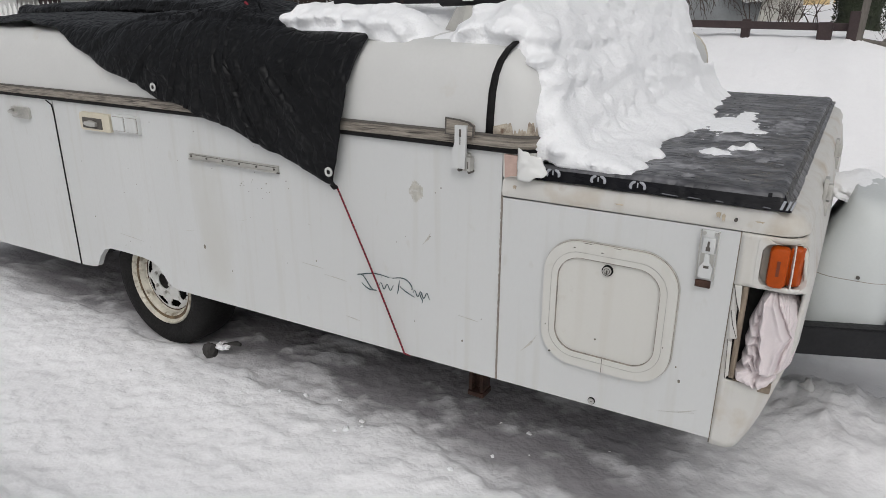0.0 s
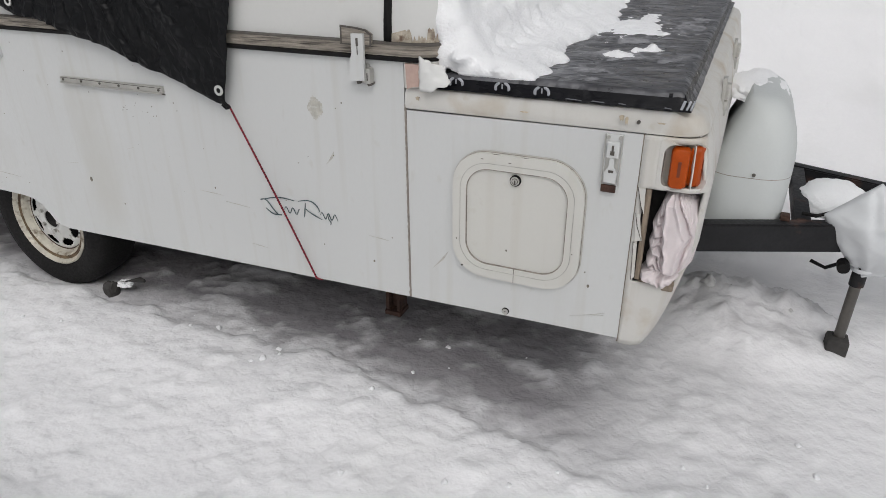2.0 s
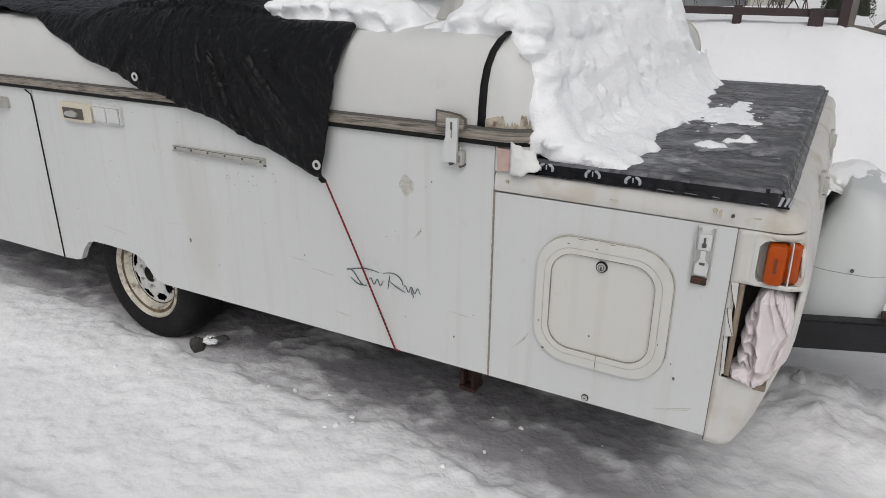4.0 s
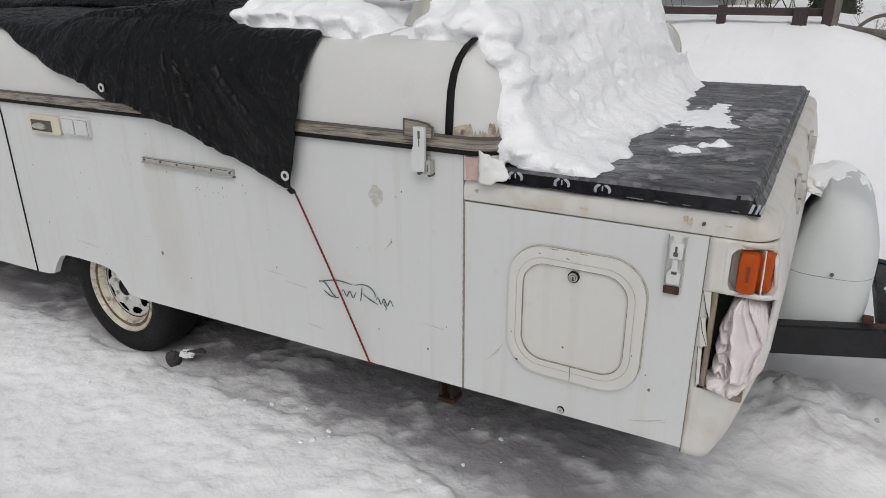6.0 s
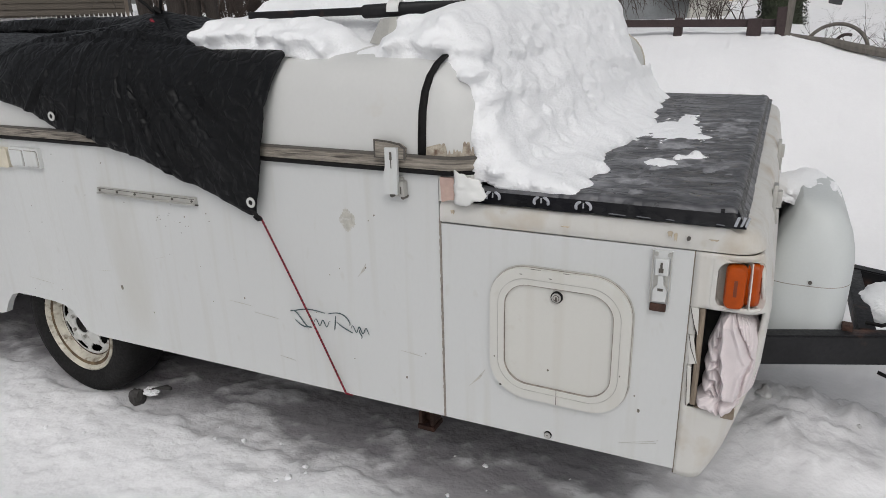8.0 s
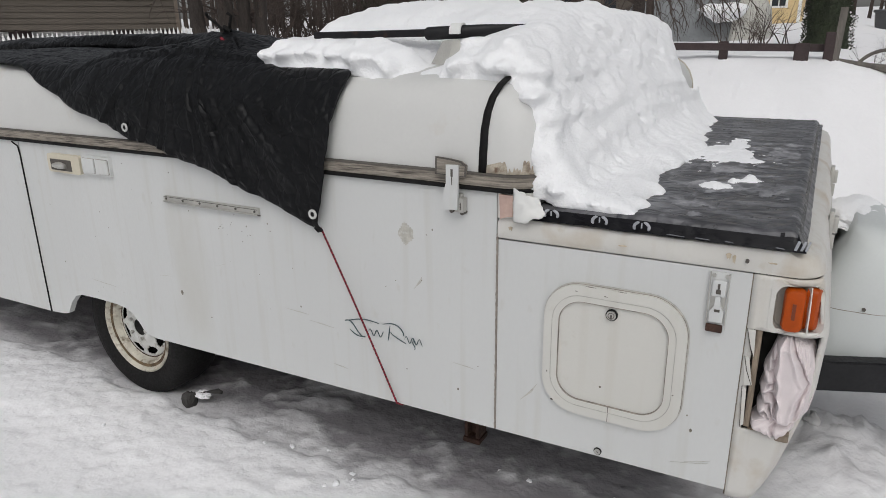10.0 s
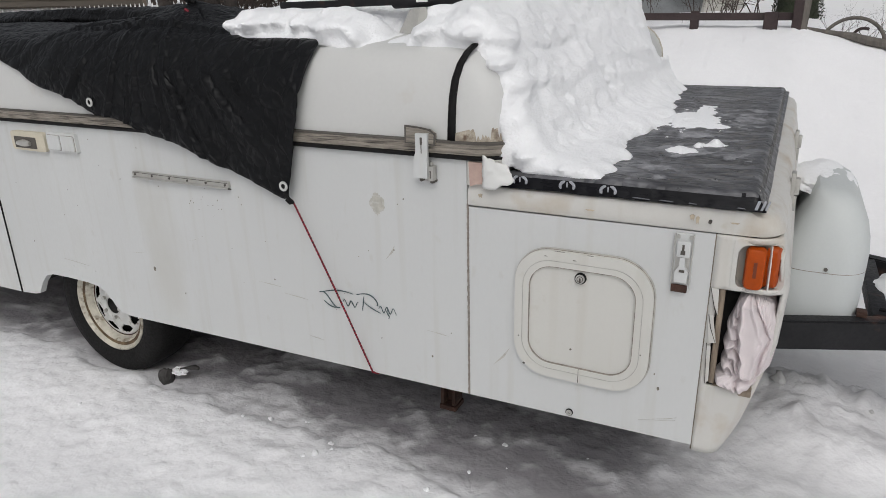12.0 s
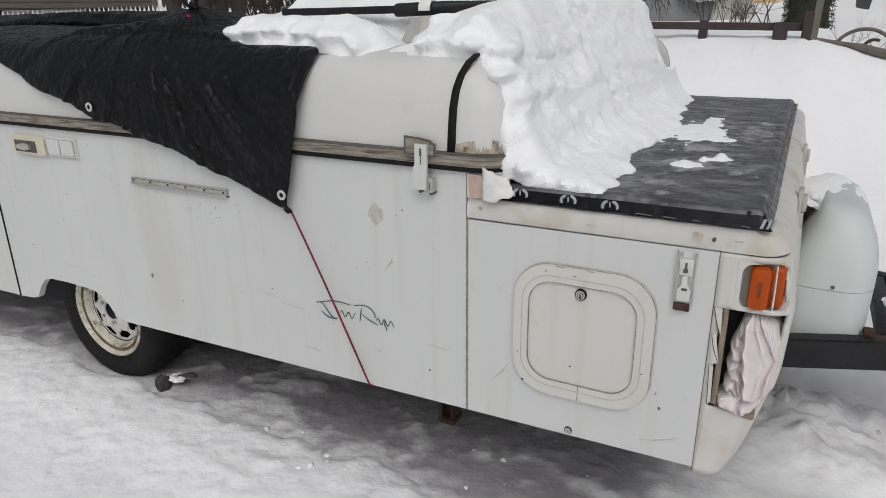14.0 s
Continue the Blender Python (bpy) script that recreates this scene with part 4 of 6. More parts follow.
for pts in ([(1.08, 0.86, 0.47), (1.12, 0.84, 0.475), (1.17, 0.88, 0.48), (1.22, 0.93, 0.50)], [(1.15, 0.93, 0.27), (1.20, 0.92, 0.255), (1.25, 0.95, 0.27), (1.29, 1.0, 0.30)],
            [(1.55, 1.0, 0.36), (1.62, 0.98, 0.33), (1.68, 1.0, 0.34), (1.74, 1.03, 0.36)]):
    part("tongue_cable", tube(pts, 0.007, 6), GASKET, camper)
chain = part("safety_chain", tube([(1.52, 1.18, 0.475), (1.545, 1.20, 0.49), (1.57, 1.19, 0.48)], 0.012, 8), RUST, camper, "rusty chain heaped on the plate")
for k in range(9):
    a = k * 0.7
    part("chain_link", tube([(1.53 + 0.02 * math.cos(a) + 0.008 * math.cos(b), 1.20 + 0.03 * math.sin(a), 0.488 + 0.004 * k + 0.012 * math.sin(b)) for b in (0.0, 1.05, 2.1, 3.14, 4.2, 5.2, 6.28)], 0.0035, 5), RUST, chain)

# tongue jack (post, foot) as parts of the camper
part("jack_tube", tube([(1.295, 0.85, 0.24), (1.295, 0.85, 0.50)], 0.024, 16), FRAME, camper)
part("jack_post", tube([(1.29, 0.85, -0.02), (1.295, 0.85, 0.30)], 0.018, 16), material("dull_chrome_post", (0.14, 0.13, 0.12), 0.4, 0.7, vary=0.2), camper, "dull metal jack post")
part("jack_foot", box(1.252, 1.325, 0.81, 0.885, -0.05, 0.030, 0.012), DARK, camper, "dark jack foot")
for x in (1.235, 1.40):
    part("clamp_knob", tube([(x, 0.80, 0.315), (x, 0.84, 0.32)], 0.020, 10), GASKET, camper)

# ---- gas bottle cover ----
def rplan(x0, x1, y0, y1, r, z, k=6):
    return [(x, y, z) for x, y in rounded(x0, x1, y0, y1, r, k)]


cover = link("gas_bottle_cover", loft([rplan(lerp(((0.42, 0.745), (0.60, 0.748), (0.70, 0.785), (0.80, 0.82)), z) + i * 0.3, 1.020 - i, 0.765 + i, 1.38 - i, 0.098 - 0.72 * i, z) for i, z in
             ((0.006, 0.42), (0.002, 0.50), (0.0, 0.60), (0.0, 0.66), (0.006, 0.71), (0.018, 0.76), (0.036, 0.80), (0.060, 0.832), (0.085, 0.848), (0.11, 0.855))], cap_start=True, cap_end=True), TANK)
tagged(cover, "pale grey moulded gas bottle cover on the tongue", "gas cover")
part("cover_seam", loft([rplan(0.748 - o, 1.020 + o, 0.765 - o, 1.38 + o, 0.10, z) for o, z in ((-0.001, 0.6005), (0.0007, 0.601), (0.0007, 0.603), (-0.001, 0.6035))]), GRIME_SHADOW, cover)
part("cover_screw", tube([(0.90, 0.768, 0.615), (0.90, 0.760, 0.615)], 0.006, 8), SHADE, cover)
part("cover_strap", tube([(1.013, 0.94, 0.67), (1.006, 0.96, 0.72), (0.988, 0.99, 0.772), (0.955, 1.03, 0.812)], 0.004, 5), GASKET, cover)

# ---- white bag tied over the jack's head ----
def bag_point(u, v, side):
    """A square bag hung over the jack's head: corner to corner, gathered at the knot (u = v = 0)."""
    left, right, top, knot_at = Vector((1.140, 0.835, 0.487)), Vector((1.478, 0.865, 0.440)), Vector((1.285, 0.86, BAG_TOP)), Vector((1.298, 0.85, 0.285))
    p = knot_at * (1 - u) * (1 - v) + left * u * (1 - v) + right * v * (1 - u) + top * u * v
    p += Vector((0.075, 0, -0.035)) * 4 * v * (1 - v) * (1 - u) ** 2 + Vector((-0.012, 0, -0.012)) * 4 * u * (1 - u) * (1 - v) ** 2
    full = (max(0.0, 16 * u * (1 - u) * v * (1 - v))) ** 0.55
    out = math.hypot(u, v)
    th = math.atan2(v, u + 1e-6)
    gather = 0.010 * math.sin(15 * th) * math.exp(-out * 3.0) + 0.004 * math.sin(9 * th + 2) * math.exp(-out)
    crease = 0.016 * abs(fbm(u * 2.1 + 1.3 * v, v * 1.7, 3 + side, 2)) + 0.010 * math.exp(-((u - v - 0.1) / 0.08) ** 2) * smooth(0.3, 0.9, u)
    thick = 0.075 * full + (gather - crease) * min(1.0, 2.5 * full) + 0.028 * math.exp(-out * 9)
    return (p.x, p.y - side * thick, p.z + 0.3 * gather * full)


BAG_TOP = 0.610
bm = bmesh.new()
for side in (1, -1):
    loft([[bag_point(u / 40, v / 40, side) for u in range(41)] for v in range(41)], bm, closed=False)
bmesh.ops.remove_doubles(bm, verts=bm.verts, dist=0.0004)
bmesh.ops.recalc_face_normals(bm, faces=bm.faces)
bag = link("plastic_bag", bm, BAG)
tagged(bag, "white plastic bag tied over the jack head", "bag")
part("bag_tie", loft([[(1.298 + r * math.cos(2 * math.pi * k / 20), 0.85 + r * math.sin(2 * math.pi * k / 20), z) for k in range(20)] for r, z in ((0.034, 0.298), (0.039, 0.305), (0.034, 0.313))]), BAG, bag)

# ---- towel stuffed into the broken corner ----
def towel_point(u, v):
    """The towel's street side: a crumpled flank, a broad smooth fold, fine knit ribs, and pleated cuffs below."""
    z = 0.536 + 0.256 * v
    xl = lerp(((0, 0.690), (0.04, 0.672), (0.10, 0.652), (0.15, 0.650), (0.19, 0.664), (0.30, 0.660), (0.38, 0.669), (0.46, 0.660), (0.58, 0.668), (0.66, 0.664), (0.80, 0.676), (0.93, 0.684), (1.0, 0.700)), v)
    xr = lerp(((0, 0.712), (0.05, 0.742), (0.16, 0.757), (0.26, 0.770), (0.5, 0.778), (0.75, 0.776), (0.92, 0.760), (1.0, 0.735)), v)
    x = xl + (xr - xl) * u
    round_off = min(1.0, u / 0.10, (1 - u) / 0.16, v / 0.05, (1 - v) / 0.09)
    d = 0.058 * max(0.0, round_off) ** 0.45 - 0.020 * smooth(0.55, 1.0, u)
    left = lerp(((0.2, 0.42), (0.45, 0.36), (0.7, 0.20), (1.0, 0.10)), v) + 0.03 * math.sin(11 * v)
    right = lerp(((0.15, 0.74), (0.40, 0.70), (0.58, 0.80), (0.75, 0.64), (0.95, 0.45), (1.0, 0.40)), v)
    body = smooth(0.16, 0.24, v)
    fold = 0.015 * smooth(left - 0.025, left + 0.03, u) * smooth(right + 0.02, right - 0.06, u)
    fold += 0.006 * math.exp(-((u - left - 0.03) / 0.04) ** 2) + 0.006 * math.exp(-((u - right + 0.07) / 0.05) ** 2)
    fold -= 0.012 * math.exp(-((u - right - 0.03) / 0.03) ** 2) + 0.010 * math.exp(-((u - left + 0.04) / 0.03) ** 2)
    fold += 0.004 * fbm(u * 3, v * 4, 3, 2)
    # crumpled flank: ridges that wander and close on one another
    flank = smooth(left + 0.0, left - 0.08, u)
    wander = v * 8.5 + u * 3.2 + 0.9 * fbm(u * 3.0, v * 3.0, 9, 2)
    ridge = 1 - abs(2 * (wander % 1.0) - 1) ** 1.4
    fold += flank * (0.019 * ridge - 0.012 + 0.006 * fbm(u * 9, v * 9, 2, 2))
    fold += 0.0013 * math.sin(95 * u - 16 * v * v) * smooth(right + 0.03, right + 0.07, u)
    # two ribbed cuffs
    cu, cv = (u - 0.52) * 0.10, (v - 0.22) * 0.256
    spread = math.atan2(cv, cu)
    cuff = 0.012 * math.exp(-((v - 0.10) / 0.05) ** 2) + 0.0030 * math.sin(17 * spread) * smooth(0.02, 0.05, math.hypot(cu, cv))
    cuff -= 0.016 * math.exp(-((u - 0.50 + 0.3 * (v - 0.1)) / 0.045) ** 2) + 0.014 * math.exp(-((v - 0.185 - 0.03 * math.sin(6 * u)) / 0.022) ** 2)
    d += body * fold + (1 - body) * cuff
    return (x, 0.050 - d + 0.020 * max(0.0, u - 0.6), z + 0.004 * math.sin(9 * u) * (1 - body))


bm = loft([[towel_point(u / 150, v / 240) for u in range(151)] for v in range(241)], closed=False)
loft([[(towel_point(u / 20, v / 24)[0], 0.058, 0.536 + 0.256 * v / 24) for u in range(21)] for v in range(25)], bm, closed=False)
bmesh.ops.recalc_face_normals(bm, faces=bm.faces)
towel = link("towel", bm, TOWEL)
tagged(towel, "pinkish white towel stuffed into the broken corner", "towel")

# ---- black plastic sheet over the bin's lid ----
def cover_top(x, y):
    z = 1.030 - 0.002 * y
    e = min(x - 0.09, 0.703 - x, y - 0.004, 2.25 - y)
    z -= 0.012 * (1 - smooth(0.0, 0.022, e)) + 0.010 * (1 - smooth(0.0, 0.008, e))
    wr = 0.5 * fbm(x * 4, y * 4, 4) + 0.35 * fbm(x * 9, y * 9, 8) + 0.45 * abs(fbm(x * 18, y * 16, 5))
    bunched = smooth(0.645, 0.672, x)
    return z + 0.0040 * wr * smooth(0, 0.02, e) * (1 - bunched) + (0.002 + 0.004 * fbm(x * 16, y * 22, 2) + 0.004 * abs(fbm(x * 24, y * 40, 3))) * bunched * smooth(0, 0.010, e)


bm = sheet(steps(0.09, 0.703, 0.0085), steps(0.004, 0.05, 0.006) + steps(0.058, 2.21, 0.012) + steps(2.216, 2.25, 0.007), cover_top)
rim = [e for e in bm.edges if e.is_boundary]
out = bmesh.ops.extrude_edge_only(bm, edges=rim)
for v in [g for g in out["geom"] if isinstance(g, bmesh.types.BMVert)]:
    x, y = v.co.x, v.co.y
    v.co.z = 0.9925 + 0.004 * fbm(x * 14, y * 14) + 0.005 * y
    if y < 0.02:
        v.co.y -= 0.012 + 0.004 * fbm(x * 20, 1)
    if x > 0.69:
        v.co.x += 0.012 + 0.003 * fbm(y * 14, 3)
bmesh.ops.recalc_face_normals(bm, faces=bm.faces)
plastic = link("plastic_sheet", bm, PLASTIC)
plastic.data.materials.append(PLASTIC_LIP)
# upright faces take the black copy, without the sky sheen painted on top
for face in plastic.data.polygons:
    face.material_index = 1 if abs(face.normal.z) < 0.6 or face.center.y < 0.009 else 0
tagged(plastic, "crumpled black plastic sheet over the front storage bin", "plastic sheet")
PRINT = material("pale_print", (0.36, 0.37, 0.40), 0.5, vary=0.15, scale=60, fine=200, bump=0.1)
for x, z in ((0.150, 1.012), (0.272, 1.010), (0.372, 1.008)):
    bm = bmesh.new()
    for r, a0, n in ((0.0150, -0.5, 8), (0.0150, 1.9, 8)):
        tube([(x + 1.15 * r * math.cos(a), -0.0118, z + 0.85 * r * math.sin(a)) for a in (a0 + 0.26 * j for j in range(n))], [0.0015] + [0.0038] * (n - 2) + [0.0015], 6, bm)
    box(x - 0.0015, x + 0.0015, -0.0135, -0.0112, z - 0.002, z + 0.010, bm=bm)
    part("printed_mark", bm, PRINT, plastic, "pale printed swirl")
bm = bmesh.new()
for k, (x, w) in enumerate(((0.690, 0.006), (0.702, 0.005), (0.711, 0.004))):
    slab([(x, 0.998), (x + w, 0.998), (x + w + 0.006, 1.018), (x + 0.006, 1.019)], -0.0135 + 0.002 * k, -0.010 + 0.002 * k, bm)
part("printed_mark", bm, PRINT, plastic, "blue-grey print on the folded corner")
rng = random.Random(8)
# pale slivers painted as glints along the glossy lip
for k in range(4):
    x = 0.44 + 0.065 * k + rng.uniform(-0.02, 0.02)
    w = rng.uniform(0.008, 0.03)
    part("pale_fold", slab([(x, 0.9985), (x + 1.4 * w, 0.9975), (x + w * 1.3, 0.9990), (x + 0.2 * w, 1.0005)], -0.0135, -0.0115), material("pale_fold", (0.16, 0.165, 0.18), 0.35, vary=0.2), plastic)

# torn white membrane hanging at the sheet's corner
def flap(u, v):
    x = 0.052 + 0.065 * u + 0.02 * v * u
    z = 1.072 - 0.088 * v - 0.020 * u * (1 - v)
    return (x, -0.016 - 0.012 * math.sin(3.1 * u) - 0.006 * fbm(u * 3, v * 3), z + 0.006 * fbm(u * 4, v * 2, 5) + 0.03 * u * u * v)


bm = loft([[flap(u / 12, v / 12) for u in range(13)] for v in range(13)], closed=False)
membrane = link("torn_membrane", bm, WHITE)
mod = membrane.modifiers.new("thick", "SOLIDIFY")
mod.thickness = 0.003
tagged(membrane, "torn white roofing membrane beside the plastic sheet", "membrane")

# ---- tarp ----
EDGE = ((-3.0, 1.352), (-2.35, 1.345), (-2.15, 1.328), (-2.05, 1.305), (-1.95, 1.272), (-1.80, 1.222), (-1.64, 1.176), (-1.42, 1.108), (-1.25, 1.075), (-1.09, 1.040), (-0.95, 1.000), (-0.85, 0.972), (-0.75, 0.940), (-0.66, 0.915), (-0.595, 0.895), (-0.576, 0.898))
PROFILE = [(1.25, 1.402), (0.9, 1.395), (0.6, 1.388), (0.4, 1.382), (0.25, 1.372), (0.16, 1.364), (0.10, 1.355), (0.06, 1.340), (0.033, 1.318), (0.010, 1.285), (-0.004, 1.25), (-0.012, 1.20), (-0.017, 1.12), (-0.024, 1.08), (-0.019, 1.03), (-0.017, 0.85)]


TARP_FOLDS = tuple((-0.50 - 0.085 * k + 0.03 * math.sin(5.1 * k), 0.015 + 0.006 * math.sin(2.3 * k), 0.0070 + 0.0038 * math.sin(3.7 * k)) for k in range(9)) + tuple((-1.30 - 0.19 * k + 0.05 * math.sin(4.3 * k), 0.020 + 0.006 * math.sin(1.9 * k), 0.0055 + 0.0025 * math.sin(2.9 * k)) for k in range(8))


def tarp_point(u, v):
    """u: from the far left to the free right edge; v: from the roof's middle down to the hanging edge."""
    xb = -3.0 + u * (3.0 - 0.576)
    end = lerp(EDGE, xb) + 0.004 * math.sin(xb * 23)
    pts, length = [PROFILE[0]], [0.0]
    for (y0, z0), (y1, z1) in zip(PROFILE, PROFILE[1:]):
        if z1 < end:
            f = (z0 - end) / (z0 - z1)
            y1, z1 = y0 + (y1 - y0) * f, end
        pts.append((y1, z1))
        length.append(length[-1] + math.hypot(y1 - y0, z1 - z0))
        if z1 <= end + 1e-6:
            break
    s = length[-1] * v
    y, z = lerp(list(zip(length, [p[0] for p in pts])), s), lerp(list(zip(length, [p[1] for p in pts])), s)
    x = -3.0 + u * (3.0 + lerp(((0.90, -0.580), (1.01, -0.552), (1.09, -0.536), (1.18, -0.518), (1.25, -0.500), (1.30, -0.490), (1.335, -0.485), (1.36, -0.56), (1.41, -0.75)), z))
    # tied-up peak and the folds that run from it
    px, py = x + 1.20, y - 0.30
    down = py if z > 1.34 else -0.24 - (1.34 - z)
    r = math.hypot(px, down)
    peak = 0.055 * math.exp(-r / 0.16) + 0.03 * math.exp(-(r / 0.45) ** 2) * (0.4 if down < -0.2 else 1.0)
    th = math.atan2(down, px)
    fold = 0.004 * math.sin(15 * th + 2.5 * fbm(x * 2, z * 2)) * smooth(0.05, 0.25, r) * math.exp(-r * 0.9)
    for at, wide, high in TARP_FOLDS:
        bend = th - at + 0.018 * fbm(r * 3, at * 9)
        fold += high * (math.exp(-(bend / wide) ** 2) - 0.7 * math.exp(-((bend - 1.8 * wide) / wide) ** 2)) * smooth(0.06, 0.22, r) * smooth(1.0, 0.5, r)
    fold -= 0.020 * math.exp(-((th + 0.66) / 0.035) ** 2) * smooth(0.05, 0.14, r) * smooth(0.50, 0.25, r)
    # creases pressed in while it lay folded, and slack running along the hem
    fold += 0.007 * math.sin(9 * (x + 0.8 * z) + 4 * fbm(x * 1.5, z * 3)) * smooth(-1.2, -1.6, x) * smooth(1.1, 1.25, z)
    fold += 0.005 * abs(fbm(x * 2.2 + z * 1.2, z * 7 - x * 1.5, 5, 3)) * smooth(0.15, 0.4, r)
    crinkle = 0.006 * fbm(x * 7, y * 7, z * 7) + 0.0045 * abs(fbm(x * 17, y * 17, z * 17)) + 0.002 * abs(fbm(x * 40, y * 40, z * 40))
    crinkle += 0.003 * smooth(0.022, 0.018, abs(z - end - 0.018)) * (1 - smooth(0.9, 1.0, u))
    wave = 0.012 * math.sin(x * 11.0) * smooth(0.75, 1.0, v) * smooth(-0.9, -1.3, x)
    side = smooth(1.30, 1.22, z)
    off = max(-0.004, fold + 0.012) + crinkle + 0.3 * wave
    return (x, y - off * side, z + peak + off * (1 - side) * (0.9 - 0.6 * smooth(-1.12, -0.98, x)))


COLS, ROWS_V = 330, 150
bm = loft([[tarp_point(u / COLS, v / ROWS_V) for u in range(COLS + 1)] for v in range(ROWS_V + 1)], closed=False)
tarp = link("tarp", bm, TARP)
tagged(tarp, "black woven plastic tarp draped over the camper's roof", "tarp")
mod = tarp.modifiers.new("thick", "SOLIDIFY")
mod.thickness, mod.offset = 0.0015, 0


def roll_point(x, a):
    r = 0.047 + 0.010 * fbm(x * 3, a) + 0.006 * fbm(x * 11, 2 * math.cos(a), 2 * math.sin(a))
    r *= 1 - 0.75 * smooth(-1.55, -1.15, x)
    return (x, 0.66 + 1.5 * r * math.cos(a) - 0.12 * smooth(-2.0, -1.2, x), 1.408 + r * math.sin(a) + 0.012 * math.sin(x * 2.2))


part("rolled_fold", loft([[roll_point(-3.4 + 2.3 * k / 110, 2 * math.pi * j / 28) for j in range(28)] for k in range(111)], cap_start=True, cap_end=True), TARP, tarp, "rolled-up back of the tarp")


def grommet(x, y, z, parent, m=None):
    bm = loft([[(x + r * math.cos(2 * math.pi * k / 20), y - d, z + r * math.sin(2 * math.pi * k / 20)) for k in range(20)] for r, d in ((0.0155, 0.0), (0.0150, 0.003), (0.0115, 0.004), (0.0078, 0.003), (0.0075, 0.0))])
    ob = part("grommet", bm, material("pale_metal", (0.62, 0.62, 0.60), 0.4, 0.3, vary=0.05, bump=0), parent, "pale metal eyelet")
    part("grommet_hole", disc(x, z, 0.0078, y - 0.0015, y + 0.001, 14), GASKET, ob)


grommet(-0.589, -0.040, 0.934, tarp)
grommet(-1.398, -0.042, 1.150, tarp)
# cord that ties the peak
knot = link("tie_cord", tube([(-1.19, 0.27, 1.42), (-1.20, 0.28, 1.46), (-1.195, 0.27, 1.475), (-1.18, 0.28, 1.465)], 0.011, 8), GASKET)
tagged(knot, "black cord knotted round the tarp's peak", "cord")
part("cord_end", tube([(-1.20, 0.28, 1.455), (-1.225, 0.26, 1.49), (-1.255, 0.25, 1.515), (-1.25, 0.24, 1.525)], 0.0055, 7), GASKET, knot)
part("cord_end", tube([(-1.19, 0.28, 1.455), (-1.17, 0.27, 1.49), (-1.16, 0.27, 1.515), (-1.17, 0.26, 1.525)], 0.0055, 7), GASKET, knot)
part("red_tag", tube([(-1.16, 0.22, 1.425), (-1.145, 0.20, 1.44), (-1.13, 0.20, 1.425)], 0.006, 6), ROPE, knot, "scrap of red cord")

# ---- red guy rope ----
pts = []
for k in range(90):
    t = k / 89
    pts.append((-0.570 + 0.240 * t + 0.004 * math.sin(t * 3.1), -0.030 + 0.018 * t, 0.892 - 0.54 * t))
rope = link("guy_rope", tube(pts + [(-0.325, 0.01, 0.335), (-0.320, 0.10, 0.36)], 0.0031, 8), ROPE)
tagged(rope, "thin red cord pulling the tarp down to the frame", "rope")
part("knot", tube([(-0.585, -0.036, 0.905), (-0.572, -0.042, 0.897), (-0.566, -0.034, 0.885), (-0.580, -0.028, 0.880), (-0.588, -0.034, 0.893)], 0.006, 7), GASKET, rope, "dark knot below the eyelet")
bm = bmesh.new()
for k in range(1, 88, 2):
    p, q = Vector(pts[k]), Vector(pts[k + 1])
    tube([p, p.lerp(q, 0.55)], 0.0033, 6, bm)
part("cord_fleck", bm, GASKET, rope, "dark flecks of the braid")["kind"] = "stuff"

# ---- snow on the camper ----
def roof_base(x, y):
    d = min(y, WIDE - y)
    z = lerp(((0.0, 1.25), (0.026, 1.29), (0.05, 1.318), (0.085, 1.335), (0.16, 1.347), (0.4, 1.365), (0.8, 1.38), (1.2, 1.385)), d)
    f = lerp(((-0.10, 1.0), (-0.005, 1.0), (0.002, 1.10), (0.01, 1.20), (0.025, 1.255), (0.05, 1.29), (0.085, 1.318), (0.13, 1.335), (0.2, 1.35), (0.4, 1.365), (0.8, 1.39)), 0.105 - x)
    z = min(z, f)
    return max(z, 1.034 - 0.002 * y) if x > 0.09 else z


SLIDE = ((0.0, 0.31), (0.02, 0.345), (0.10, 0.335), (0.24, 0.345), (0.285, 0.375), (0.33, 0.350), (0.38, 0.320), (0.55, 0.305), (0.70, 0.318), (0.87, 0.345), (1.10, 0.34), (1.30, 0.315), (1.60, 0.265), (2.03, 0.245), (2.2, 0.18), (2.3, 0.05))


def snow_inside(x, y):
    wob = 0.022 * fbm(x * 6, y * 5, 2) + 0.014 * fbm(x * 18, y * 14, 4)
    near = lerp(((-1.3, 0.30), (-1.05, 0.17), (-0.93, 0.12), (-0.85, 0.095), (-0.78, 0.080), (-0.4, 0.072), (-0.05, 0.078), (0.02, 0.080), (0.08, 0.060), (0.12, 0.022), (0.2, 0.010), (0.3, 0.008), (0.7, 0.02)), x)
    bare = 1.98 - y + 2.0 * wob if 0.0 < x < 0.115 else 1.0
    return min(bare, y - near + 0.55 * wob, 2.22 - y, x + 0.865 + 0.6 * wob, lerp(SLIDE, y) - x + wob)


